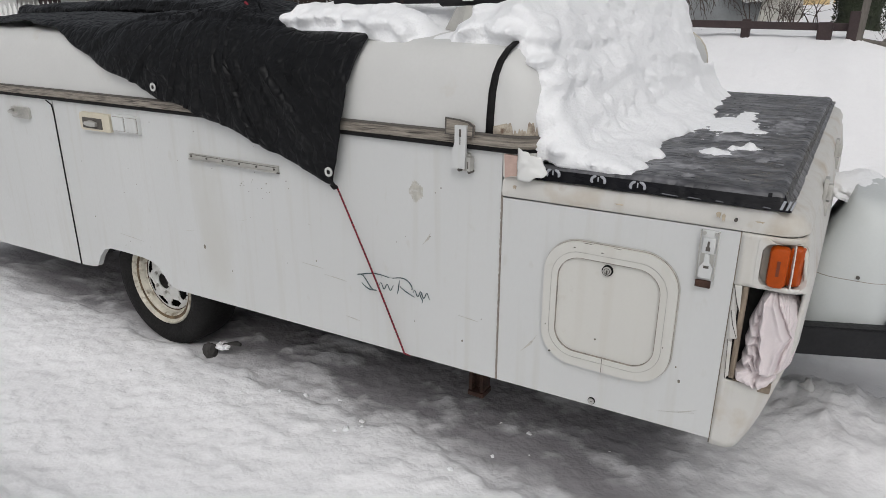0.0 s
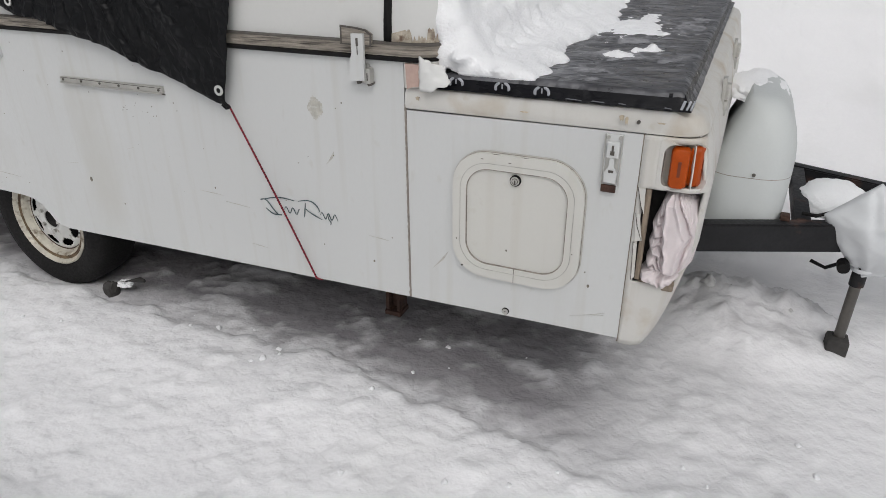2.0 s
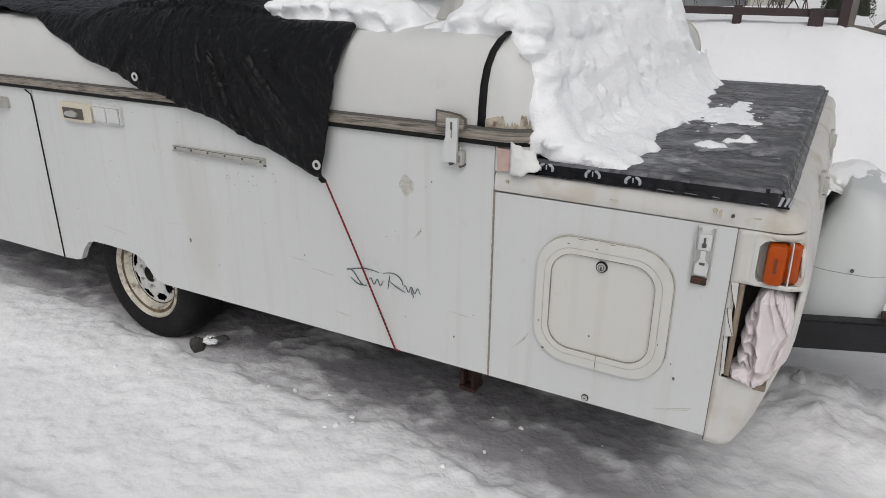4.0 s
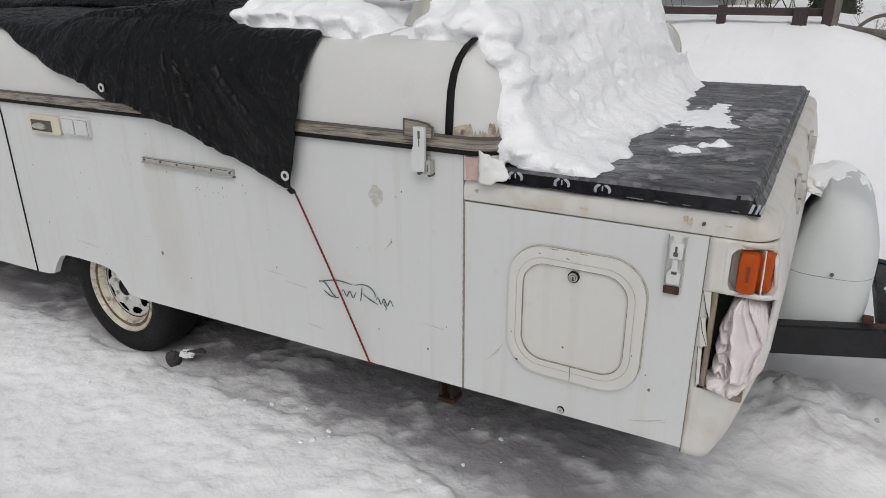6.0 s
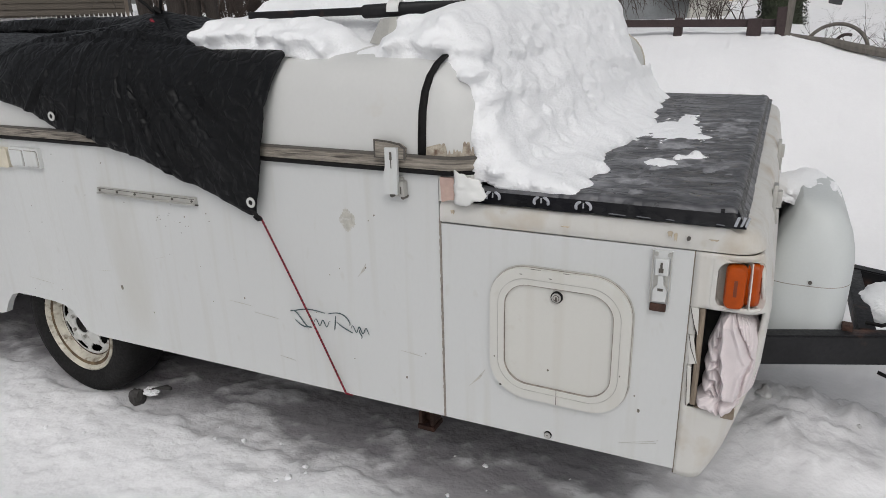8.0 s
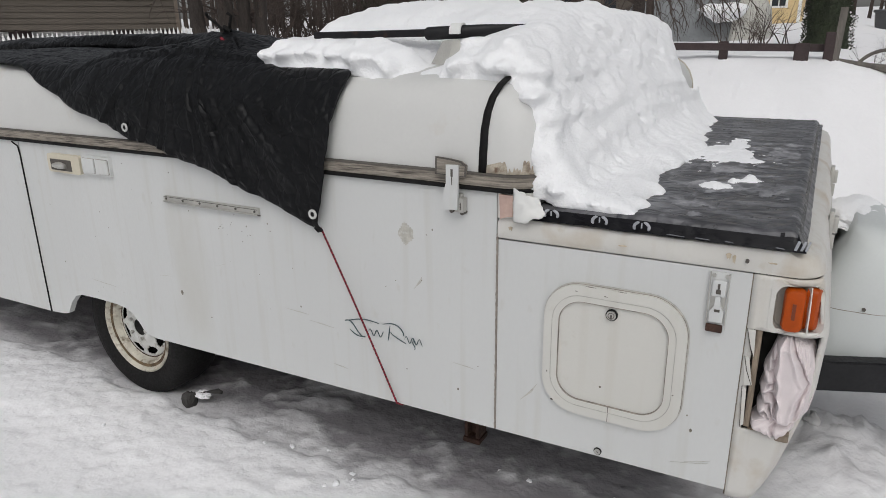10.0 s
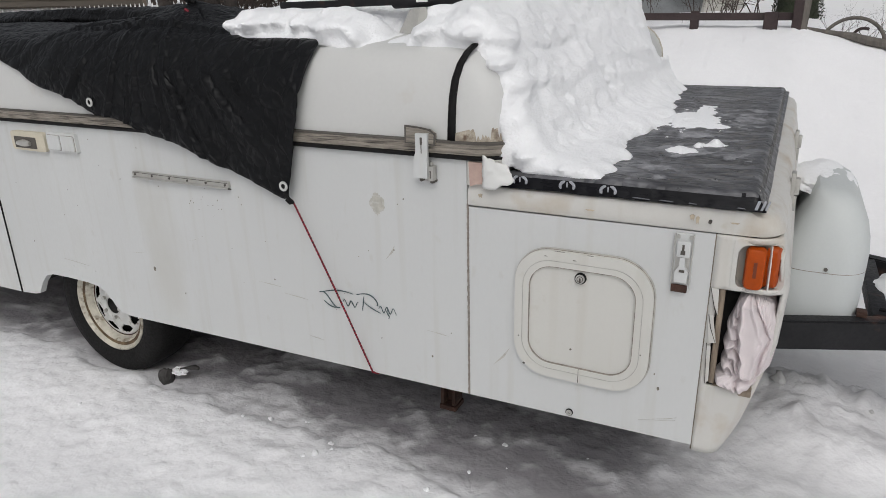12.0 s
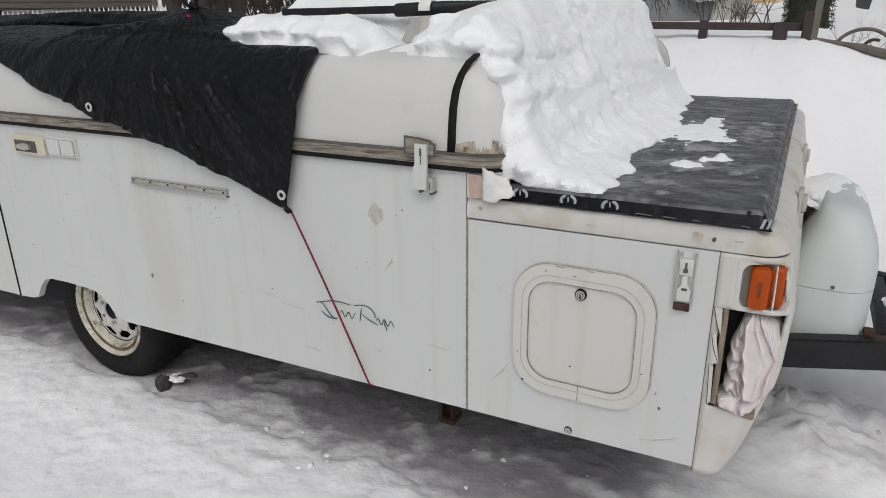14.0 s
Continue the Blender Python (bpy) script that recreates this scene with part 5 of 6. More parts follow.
def snow_plain(x, y):
    """The snow's surface without its fine lumps."""
    d = snow_inside(x, y)
    base = roof_base(x, y) + 0.027 * smooth(-0.40, -0.50, x)
    shift = 0.025 * fbm(y * 1.1, 3)
    slope = lerp(((-0.25, 1.585), (-0.12, 1.545), (-0.05, 1.49), (0.0, 1.43), (0.05, 1.355), (0.09, 1.275), (0.13, 1.19), (0.17, 1.11), (0.22, 1.072), (0.45, 1.056)), x - shift)
    deep = lerp(((0.08, 0.045), (0.25, 0.078), (0.36, 0.095), (0.6, 0.15), (1.1, 0.18), (2.0, 0.165), (2.3, 0.1)), y) * lerp(((-1.2, 0.8), (-1.0, 1.05), (-0.85, 0.95), (-0.5, 1.0), (-0.25, 1.12), (0.0, 1.12)), x)
    t = smooth(-0.12, 0.04, x)
    deep = (1 - t) * deep + t * max(0.014, min(slope, 1.27 + 1.3 * y) - base)
    edge = max(0.0, min(1.0, d / 0.06)) ** 0.42
    dip = 0.065 * math.exp(-((y - 0.285) / 0.065) ** 2) * smooth(-0.84, -0.78, x) * smooth(-0.14, -0.24, x)
    dip += 0.11 * math.exp(-((x + 0.285) / 0.065) ** 2) * smooth(0.34, 0.27, y)
    return base - 0.006 + edge * max(0.004, deep - dip), edge, deep


# places where the snow has slipped off the roof's nose: y, z, half width, half height, depth
PITS = ((0.56, 1.300, 0.15, 0.040, 0.010), (0.80, 1.325, 0.10, 0.022, 0.008), (0.93, 1.152, 0.035, 0.012, 0.035), (0.41, 1.105, 0.03, 0.008, 0.035), (0.22, 1.25, 0.02, 0.02, 0.02), (0.30, 1.22, 0.03, 0.012, 0.02))


def snow_row(y, count=250):
    fine = [(x, *snow_plain(x, y)) for x in steps(-1.24, 0.52, 0.006)]
    # soften sudden drops a little, so that the row stays a clean line
    zs3 = [p[1] for p in fine]
    zs3 = [sum(zs3[max(0, k - 2):k + 3]) / len(zs3[max(0, k - 2):k + 3]) for k in range(len(zs3))]
    run = [0.0]
    for k in range(1, len(fine)):
        run.append(run[-1] + math.hypot(fine[k][0] - fine[k - 1][0], zs3[k] - zs3[k - 1]))
    pick = [run[-1] * k / (count - 1) for k in range(count)]
    at = np.interp(pick, run, [p[0] for p in fine]), np.interp(pick, run, zs3), np.interp(pick, run, [p[2] for p in fine]), np.interp(pick, run, [p[3] for p in fine])
    row = []
    for k in range(count):
        x, z, e, deep = (float(a[k]) for a in at)
        tx, tz = float(at[0][min(k + 1, count - 1)] - at[0][max(k - 1, 0)]), float(at[1][min(k + 1, count - 1)] - at[1][max(k - 1, 0)])
        s = math.hypot(tx, tz) or 1.0
        front = smooth(-0.15, 0.05, x)
        rough = 0.020 * fbm(x * 5, y * 1.8, z * 5, 2) + 0.012 * fbm(x * 14, y * 4.5, z * 14, 3) + 0.010 * abs(fbm(x * 26, y * 9, z * 26))
        rough *= e * min(1.0, deep / 0.05)
        for py, pz, ry, rz, sink in PITS:
            q = math.hypot((y - py) / ry, (z - pz) / rz)
            if q < 1.8 and front > 0.3:
                rough -= sink * smooth(1.15, 0.75, q + 0.5 * fbm(y * 14, z * 20, 6))
        row.append((x - tz / s * rough, y, z + tx / s * rough, e))
    return row


def blob(bm, x, y, z, r, rng):
    """A rough clump of snow."""
    m = Matrix.Translation((x, y, z)) @ Matrix.Rotation(rng.uniform(-0.5, 0.5), 4, (0.3, 0.5, 0.8)) @ Matrix.Diagonal((r * rng.uniform(0.8, 1.3), r * rng.uniform(1.6, 3.6), r * rng.uniform(0.65, 0.95), 1))
    bmesh.ops.create_icosphere(bm, subdivisions=2, radius=1, matrix=m)


rows3 = [snow_row(y) for y in steps(0.016, 0.9, 0.013) + steps(0.916, 2.26, 0.020)]
bm = bmesh.new()
grid = [[bm.verts.new(p[:3]) for p in row] for row in rows3]
top_faces = []
for a in range(len(grid) - 1):
    for k in range(len(grid[0]) - 1):
        if max(rows3[a][k][3], rows3[a + 1][k][3], rows3[a][k + 1][3], rows3[a + 1][k + 1][3]) > 0.0:
            top_faces.append(bm.faces.new((grid[a][k], grid[a][k + 1], grid[a + 1][k + 1], grid[a + 1][k])))
# close it below, so that it is one solid body
out = bmesh.ops.extrude_face_region(bm, geom=top_faces, use_keep_orig=True)
for v in [g for g in out["geom"] if isinstance(g, bmesh.types.BMVert)]:
    v.co += Vector((-0.030 * smooth(-0.1, 0.05, v.co.x), 0.0, -0.026))
bmesh.ops.delete(bm, geom=[v for v in bm.verts if not v.link_faces], context="VERTS")
bmesh.ops.recalc_face_normals(bm, faces=bm.faces)
# clumps pressed into the slide down the nose, and along the near edge
clumps = bmesh.new()
rng = random.Random(77)
n = 0
while n < 430:
    x, y = rng.uniform(-0.12, 0.33), 0.03 + 1.9 * rng.random() ** 1.3
    d = snow_inside(x, y)
    if d < 0.012:
        continue
    z = snow_plain(x, y)[0]
    if any(math.hypot((y - py) / ry, (z - pz) / rz) < 1.25 for py, pz, ry, rz, sink in PITS):
        n += 0.2
        continue
    r = min(rng.uniform(0.010, 0.034), 0.010 + 0.5 * d) * (1.0 if x < 0.17 else 0.5)
    blob(clumps, x - 0.55 * r, y, z - 0.72 * r, r, rng)
    n += 1
for k in range(190):
    x = rng.uniform(-0.95, 0.10)
    y = 0.10 + rng.random() ** 2 * 0.12
    if snow_inside(x, y) > 0.006 and abs(x + 0.285) > 0.075:
        r = rng.uniform(0.012, 0.028)
        blob(clumps, x, y, snow_plain(x, y)[0] - 0.35 * r, r, rng)
lumps = bpy.data.meshes.new("clumps")
clumps.to_mesh(lumps)
clumps.free()
bm.from_mesh(lumps)
bpy.data.meshes.remove(lumps)
snow = link("snow_on_roof", bm, ROOFSNOW)
fuse = snow.modifiers.new("fuse", "REMESH")
fuse.mode, fuse.voxel_size, fuse.use_smooth_shade = "VOXEL", 0.009, True
soft_mod = snow.modifiers.new("soften", "SMOOTH")
soft_mod.factor, soft_mod.iterations = 0.5, 4
tagged(snow, "thick lumpy snow lying on the roof and sliding off its front", "snow", kind="stuff")


def patch_mask(x, y):
    m = fbm(x * 8, y * 4, 11) + 0.6 * fbm(x * 24, y * 13, 12)
    a = math.hypot((x - 0.42) / 0.15, (y - 1.00) / 0.30)
    b = math.hypot((x - 0.475) / 0.055, (y - 0.42) / 0.050)
    c = math.hypot((x - 0.545) / 0.045, (y - 0.55) / 0.05)
    return max(0.80 - a, 0.85 - b, 0.65 - c) + 0.65 * m


def frost_mask(x, y):
    m = fbm(x * 7, y * 5, 15) + 0.8 * fbm(x * 18, y * 14, 16)
    a = math.hypot((x - 0.46) / 0.16, (y - 1.06) / 0.40)
    b = math.hypot((x - 0.50) / 0.12, (y - 0.47) / 0.13)
    c = math.hypot((x - 0.43) / 0.14, (y - 0.22) / 0.20)
    return max(0.85 - a, 0.75 - b, 0.30 - c) + 0.85 * m


def snow_lumps(x, y):
    return sum(h * max(0.0, 1 - math.hypot((x - cx) / r, (y - cy) / (1.3 * r))) ** 0.5 for cx, cy, r, h in ((0.508, 0.50, 0.016, 0.016), (0.548, 0.535, 0.022, 0.014), (0.47, 0.415, 0.022, 0.006), (0.527, 0.515, 0.012, 0.010)))


FROST = material("thin_frost", (0.30, 0.30, 0.315), 0.7, vary=0.35, scale=30, fine=160, bump=0.5, dist=0.004, stain=(0.085, 0.085, 0.09), stain_amount=0.75, stain_scale=22, stretch=(1, 0.6, 1))
bm = sheet(steps(0.24, 0.66, 0.006), steps(0.05, 1.7, 0.008), lambda x, y: cover_top(x, y) + 0.0005 + 0.0016 * min(1.0, max(0.0, frost_mask(x, y))), lambda x, y: frost_mask(x, y) > 0.0)
tagged(link("thin_frost", bm, FROST), "thin grey frost frozen onto the black plastic", "frost", kind="stuff")
bm = sheet(steps(0.24, 0.66, 0.005), steps(0.22, 1.5, 0.007), lambda x, y: cover_top(x, y) - 0.001 + 0.013 * max(0.0, min(0.8, patch_mask(x, y))) ** 0.6 + snow_lumps(x, y) * (1 + 0.3 * fbm(x * 40, y * 40)), lambda x, y: patch_mask(x, y) > 0.0 or snow_lumps(x, y) > 0.0)
tagged(link("snow_patches", bm, SNOW), "thin melting snow patches on black plastic", "snow", kind="stuff")


def lump(name, cx, cy, cz, rx, ry, rz, label, rough=0.12, seed=0.0):
    bm = bmesh.new()
    bmesh.ops.create_icosphere(bm, subdivisions=5, radius=1)
    for v in bm.verts:
        d = v.co.normalized()
        k = 1 + rough * fbm(d.x * 2 + seed, d.y * 2, d.z * 2) + 0.3 * rough * fbm(d.x * 8, d.y * 8 + seed, d.z * 8)
        v.co = (cx + rx * d.x * k, cy + ry * d.y * k, cz + rz * d.z * (k if d.z > 0 else 0.3))
    return tagged(link(name, bm, SNOW), label, "snow", kind="stuff")


lump("snow_on_gas_cover", 0.868, 1.20, 0.812, 0.105, 0.25, 0.050, "rounded snow cap on the gas bottle cover", 0.14, 1.0)
lump("snow_on_tongue", 1.20, 1.14, 0.42, 0.13, 0.16, 0.08, "snow heaped between the tongue beams", 0.08, 4.0)

# roof bars: a long dark rail, a round bar end with its white clamp
bar = thing("roof_rack", -0.5, 0.3, 1.36, "dark roof rail and round bar with a white clamp", "roof rack")
bm = loft([[(x, 0.285, 1.438 + dz), (x, 0.315, 1.438 + dz), (x, 0.315, 1.460 + dz), (x, 0.285, 1.460 + dz)] for x, dz in ((-0.81, -0.004), (-0.6, -0.003), (-0.4, -0.001), (-0.30, 0.0))], cap_start=True, cap_end=True)
bmesh.ops.bevel(bm, geom=list(bm.edges), offset=0.003, segments=1, affect="EDGES")
part("rail", bm, FRAME, bar, "dark flat rail")
bm = loft([[(x + r * 0.2 * math.cos(a), y + r * math.cos(a), z + r * math.sin(a)) for a in (2 * math.pi * k / 20 for k in range(20))] for x, y, z, r in ((-0.355, 0.27, 1.446, 0.014), (-0.358, 0.27, 1.446, 0.019), (-0.27, 0.285, 1.449, 0.019), (-0.20, 0.31, 1.452, 0.018), (-0.14, 0.35, 1.458, 0.012), (-0.08, 0.40, 1.462, 0.008))], cap_end=True)
part("round_bar", bm, FRAME, bar, "dark round bar with an open end")
part("bar_hollow", disc(-0.34, 1.446, 0.0135, 0.262, 0.266, 14), GASKET, bar)
part("clamp", loft([[(x, 0.285 + r * math.cos(a), 1.450 + r * math.sin(a)) for a in (math.pi * (k - 1) / 12 for k in range(15))] for x, r in ((-0.283, 0.020), (-0.283, 0.025), (-0.247, 0.025), (-0.247, 0.020))], closed=False), WHITE, bar, "white clamp over the bar")
part("bracket", slab([(-0.305, 1.425), (-0.268, 1.43), (-0.290, 1.352), (-0.345, 1.360)], 0.262, 0.268), STEEL, bar, "bent metal bracket")
part("bracket", slab([(-0.268, 1.43), (-0.250, 1.43), (-0.222, 1.345), (-0.290, 1.352)], 0.259, 0.265), material("pale_bracket", (0.55, 0.54, 0.50), 0.5, 0.2, vary=0.1), bar, "pale bracket strut")

# ---- broken dark block beside the wheel, crumbs of ice ----
bm = bmesh.new()
bmesh.ops.create_icosphere(bm, subdivisions=3, radius=1)
for v in bm.verts:
    k = 1 + 0.35 * fbm(v.co.x * 1.6, v.co.y * 1.6, v.co.z * 1.6)
    v.co = (-1.425 + 0.026 * v.co.x * k, 0.085 + 0.03 * v.co.y * k, 0.012 + 0.04 * v.co.z * k)
chock = link("wheel_chock", bm, DARK)
tagged(chock, "dark block with snow on it wedged by the tyre", "wheel chock")
part("arm", tube([(-1.40, 0.12, 0.03), (-1.36, 0.14, 0.040), (-1.33, 0.15, 0.045), (-1.305, 0.15, 0.045)], [0.007, 0.007, 0.012, 0.007], 8), DARK, chock)
lump("snow_on_chock", -1.390, 0.125, 0.024, 0.034, 0.026, 0.016, "snow on the dark block", 0.35, 2.0)
rng = random.Random(21)
for group, cnt, (x0, x1, y0, y1), big in (("ice crumbs near the bin", 20, (-0.3, 1.2, -0.45, 0.35), 0.011), ("ice crumbs near the wheel", 14, (-1.6, -0.5, -0.25, 0.2), 0.012), ("crust lumps below the tongue", 4, (0.80, 1.2, 0.95, 1.1), 0.030)):
    for k in range(cnt):
        x, y, r = rng.uniform(x0, x1), rng.uniform(y0, y1), big * rng.uniform(0.25, 1.0) ** 1.5
        bm = bmesh.new()
        bmesh.ops.create_icosphere(bm, subdivisions=2, radius=r)
        for v in bm.verts:
            v.co *= 1 + 0.7 * fbm(v.co.x / r * 1.1 + k, v.co.y / r * 0.8, v.co.z / r * 0.8)
            v.co.z *= 0.7
        ob = link("snow_lump", bm, GREY_SNOW if "tongue" in group else SNOW)
        ob.location = (x, y, ground_height(x, y) + r * 0.25)
        tagged(ob, "small broken lump of snow crust", "snow lump", group)

# ---- yard behind ----
def bar_between(p, q, w, h, mat, parent, name, label=""):
    p, q = Vector(p), Vector(q)
    way = (q - p).normalized()
    side = way.cross(Vector((0, 0, 1)))
    side = side.normalized() * w / 2 if side.length > 0.05 else Vector((w / 2, 0, 0))
    up = side.normalized().cross(way) * h / 2
    bm = loft([[c + side + up, c - side + up, c - side - up, c + side - up] for c in (p, q)], cap_start=True, cap_end=True)
    bmesh.ops.bevel(bm, geom=list(bm.edges), offset=min(w, h) * 0.1, segments=1, affect="EDGES")
    return part(name, bm, mat, parent, label)


# dark steel railing panel standing in the snow
gate = thing("metal_railing", 2.03, 3.1, 0, "dark brown metal railing panel standing in snow", "railing")
GA, GB = Vector((2.00, 3.08, 0)), Vector((3.45, 2.88, 0))
for f in (0.0, 0.5, 1.0):
    p = GA.lerp(GB, f)
    bar_between((p.x, p.y, -0.2), (p.x, p.y, 1.02), 0.028, 0.028, BROWN, gate, "post")
for z in (0.10, 0.755, 0.98):
    bar_between((GA.x, GA.y, z), (GB.x, GB.y, z - 0.01), 0.022, 0.026, BROWN, gate, "rail")
for k in range(1, 13):
    if k != 6:
        p = GA.lerp(GB, k / 12.5)
        bar_between((p.x, p.y, 0.10), (p.x, p.y, 0.75), 0.014, 0.014, BROWN, gate, "baluster")

# stack of grey boards behind the railing
boards2 = thing("board_stack", 2.5, 4.5, 0.6, "upright grey boards leaning in the snow bank", "boards")
for k in range(7):
    x = 2.30 + 0.075 * k
    bar_between((x, 4.45 + 0.01 * (k % 2), 0.45), (x + 0.02, 4.50, 0.86 + 0.03 * (k % 3)), 0.05, 0.02, GREYWOOD, boards2, "board")
bar_between((2.22, 4.44, 0.66), (2.85, 4.44, 0.63), 0.04, 0.06, FRAME, boards2, "crossbar")

# low brown fence above the bank
fence = thing("rail_fence", 0.0, 4.95, 1.2, "low dark brown rail fence above the snow bank", "fence")
bar_between((-1.3, 4.78, 1.345), (0.72, 4.97, 1.315), 0.05, 0.062, BROWN, fence, "rail")
for x, z0, z1, w in ((-0.11, 1.0, 1.375, 0.07), (0.49, 1.0, 1.355, 0.11), (0.685, 0.9, 1.44, 0.075), (-0.95, 0.9, 1.39, 0.07)):
    bar_between((x, 4.90, z0), (x, 4.90, z1), w, 0.06, BROWN, fence, "post")
stake = thing("wooden_stake", 0.73, 4.9, 1.0, "weathered grey wooden stake leaning at the fence", "stake")
bar_between((0.725, 4.88, 0.9), (0.752, 4.90, 1.625), 0.055, 0.03, GREYWOOD, stake, "board")

# half-buried old wheel and beam
wheel = thing("old_cart_wheel", 1.1, 4.9, 1.05, "rusty old cart wheel half buried in snow", "cart wheel")
part("tyre", tube([(1.10 + 0.235 * math.cos(a), 4.95, 1.06 + 0.24 * math.sin(a)) for a in (math.pi * (k / 24) for k in range(-4, 29))], 0.014, 8), GREYWOOD, wheel)
part("inner_ring", tube([(1.17 + 0.075 * math.cos(a), 4.94, 1.145 + 0.075 * math.sin(a)) for a in (math.pi * (0.35 + 0.8 * k / 14) for k in range(15))], 0.012, 8), BROWN, wheel)
beam = thing("curved_beam", 0.9, 4.9, 1.1, "curved grey wooden beam lying on the snow bank", "beam")
part("beam", tube([(0.72, 4.93, 1.225), (0.86, 4.93, 1.20), (0.98, 4.92, 1.18), (1.08, 4.86, 1.165), (1.2, 4.82, 1.13), (1.45, 4.78, 1.08), (1.7, 4.76, 1.0)], [0.018, 0.020, 0.022, 0.03, 0.036, 0.036, 0.03], 8), GREYWOOD, beam)
pallet = thing("pallet_edge", -0.5, 5.6, 1.1, "slotted edge of a pallet showing through snow", "pallet")
for k, x in enumerate((-0.56, -0.42, -0.24)):
    part("slot", box(x, x + (0.03, 0.09, 0.06)[k], 5.35, 5.37, 1.185, 1.205), SHADE, pallet)
part("deck", box(-0.7, -0.1, 5.36, 5.9, 1.05, 1.212, 0.01), SNOW, pallet)


# ---- plants ----
def branch(bm, p, way, length, r, depth, rng, droop=0.0):
    pts, rad = [p.copy()], [r]
    n = 5
    for k in range(n):
        way = (way + Vector((rng.gauss(0, 0.16), rng.gauss(0, 0.16), rng.gauss(0, 0.12) - droop))).normalized()
        p = p + way * length / n
        pts.append(p.copy())
        rad.append(r * (1 - 0.75 * (k + 1) / n))
        if depth and rng.random() < 0.85:
            side = (way + Vector((rng.gauss(0, 0.7), rng.gauss(0, 0.7), rng.gauss(0, 0.5)))).normalized()
            branch(bm, p, side, length * rng.uniform(0.4, 0.7), rad[-1] * 0.7, depth - 1, rng, droop)
    tube(pts, rad, 5 if r > 0.01 else 3, bm, caps=False)


def bare_tree(x, y, z, lean, h, r, seed, label):
    rng = random.Random(seed)
    tree = thing("tree", x, y, z, label, "tree", "trees behind the camper")
    pts = [(x + lean * h * (k / 8) + 0.02 * fbm(k * 0.7, seed), y + 0.02 * fbm(k * 0.6, seed, 3), z + h * k / 8) for k in range(9)]
    part("trunk", tube(pts, [r * (1.15 - 0.5 * k / 8) for k in range(9)], 14), BARK, tree)
    bm = bmesh.new()
    for k in range(7):
        p = Vector(pts[rng.randint(2, 8)])
        branch(bm, p, Vector((rng.gauss(0, 1), rng.gauss(0, 1), rng.uniform(0.2, 1.0))).normalized(), rng.uniform(0.8, 1.8), r * 0.35, 2, rng)
    part("crown", bm, TWIG, tree, "bare branches")
    return tree


bare_tree(-5.20, 3.82, 0.7, -0.10, 3.6, 0.075, 1, "dark bare tree trunk leaning a little")
bare_tree(-5.02, 4.00, 0.7, -0.03, 3.8, 0.085, 2, "dark bare upright tree trunk")
bare_tree(-4.93, 4.14, 0.7, 0.00, 3.8, 0.07, 3, "dark bare upright tree trunk")
bare_tree(-4.80, 4.24, 0.7, 0.03, 3.6, 0.065, 5, "dark bare slender tree trunk")
bare_tree(-3.0, 13.5, 0.9, 0.05, 4.5, 0.12, 11, "bare tree with drooping twigs")


def thicket(name, x0, x1, y0, y1, z, h, count, seed, label, thick=0.012):
    rng = random.Random(seed)
    bm = bmesh.new()
    for k in range(count):
        x, y = rng.uniform(x0, x1), rng.uniform(y0, y1)
        branch(bm, Vector((x, y, z)), Vector((rng.gauss(0, 0.25), rng.gauss(0, 0.25), 1)).normalized(), h * rng.uniform(0.6, 1.1), thick * rng.uniform(0.6, 1.4), 2, rng)
    return tagged(link(name, bm, TWIG), label, "bushes", kind="stuff")


thicket("bare_thicket", -8.2, -2.6, 6.6, 9.5, 0.7, 2.2, 230, 7, "tangle of bare dark bushes behind the camper", 0.018)
thicket("bare_shrub", -1.6, -0.1, 15.2, 16.2, 1.2, 0.9, 26, 9, "reddish bare garden shrub in snow", 0.012)
thicket("dry_stalks", 0.9, 1.7, 5.8, 6.6, 1.0, 0.38, 14, 13, "thin dry stalks standing out of the snow", 0.004)
thicket("dry_brush", 2.0, 2.9, 4.7, 5.3, 0.85, 0.55, 16, 19, "dry brown brush on the snow bank", 0.006)
rng = random.Random(31)
bm = bmesh.new()
for k in range(16):
    p = Vector((rng.uniform(-1.9, -0.5), 8.3 + rng.uniform(-0.4, 0.4), 2.6 + rng.uniform(-0.1, 0.3)))
    branch(bm, p, Vector((rng.uniform(-0.2, 0.6), rng.gauss(0, 0.2), -0.7)).normalized(), rng.uniform(0.6, 1.1), 0.009, 2, rng, 0.02)
tube([(-3.0, 8.6, 1.0), (-2.6, 8.5, 2.0), (-1.6, 8.4, 2.75), (-0.4, 8.3, 2.9)], [0.06, 0.05, 0.035, 0.02], 8, bm)
weep = thing("weeping_tree", -3.0, 8.6, 1.0, "bare weeping tree with hanging twigs", "tree")
part("branches", bm, TWIG, weep)


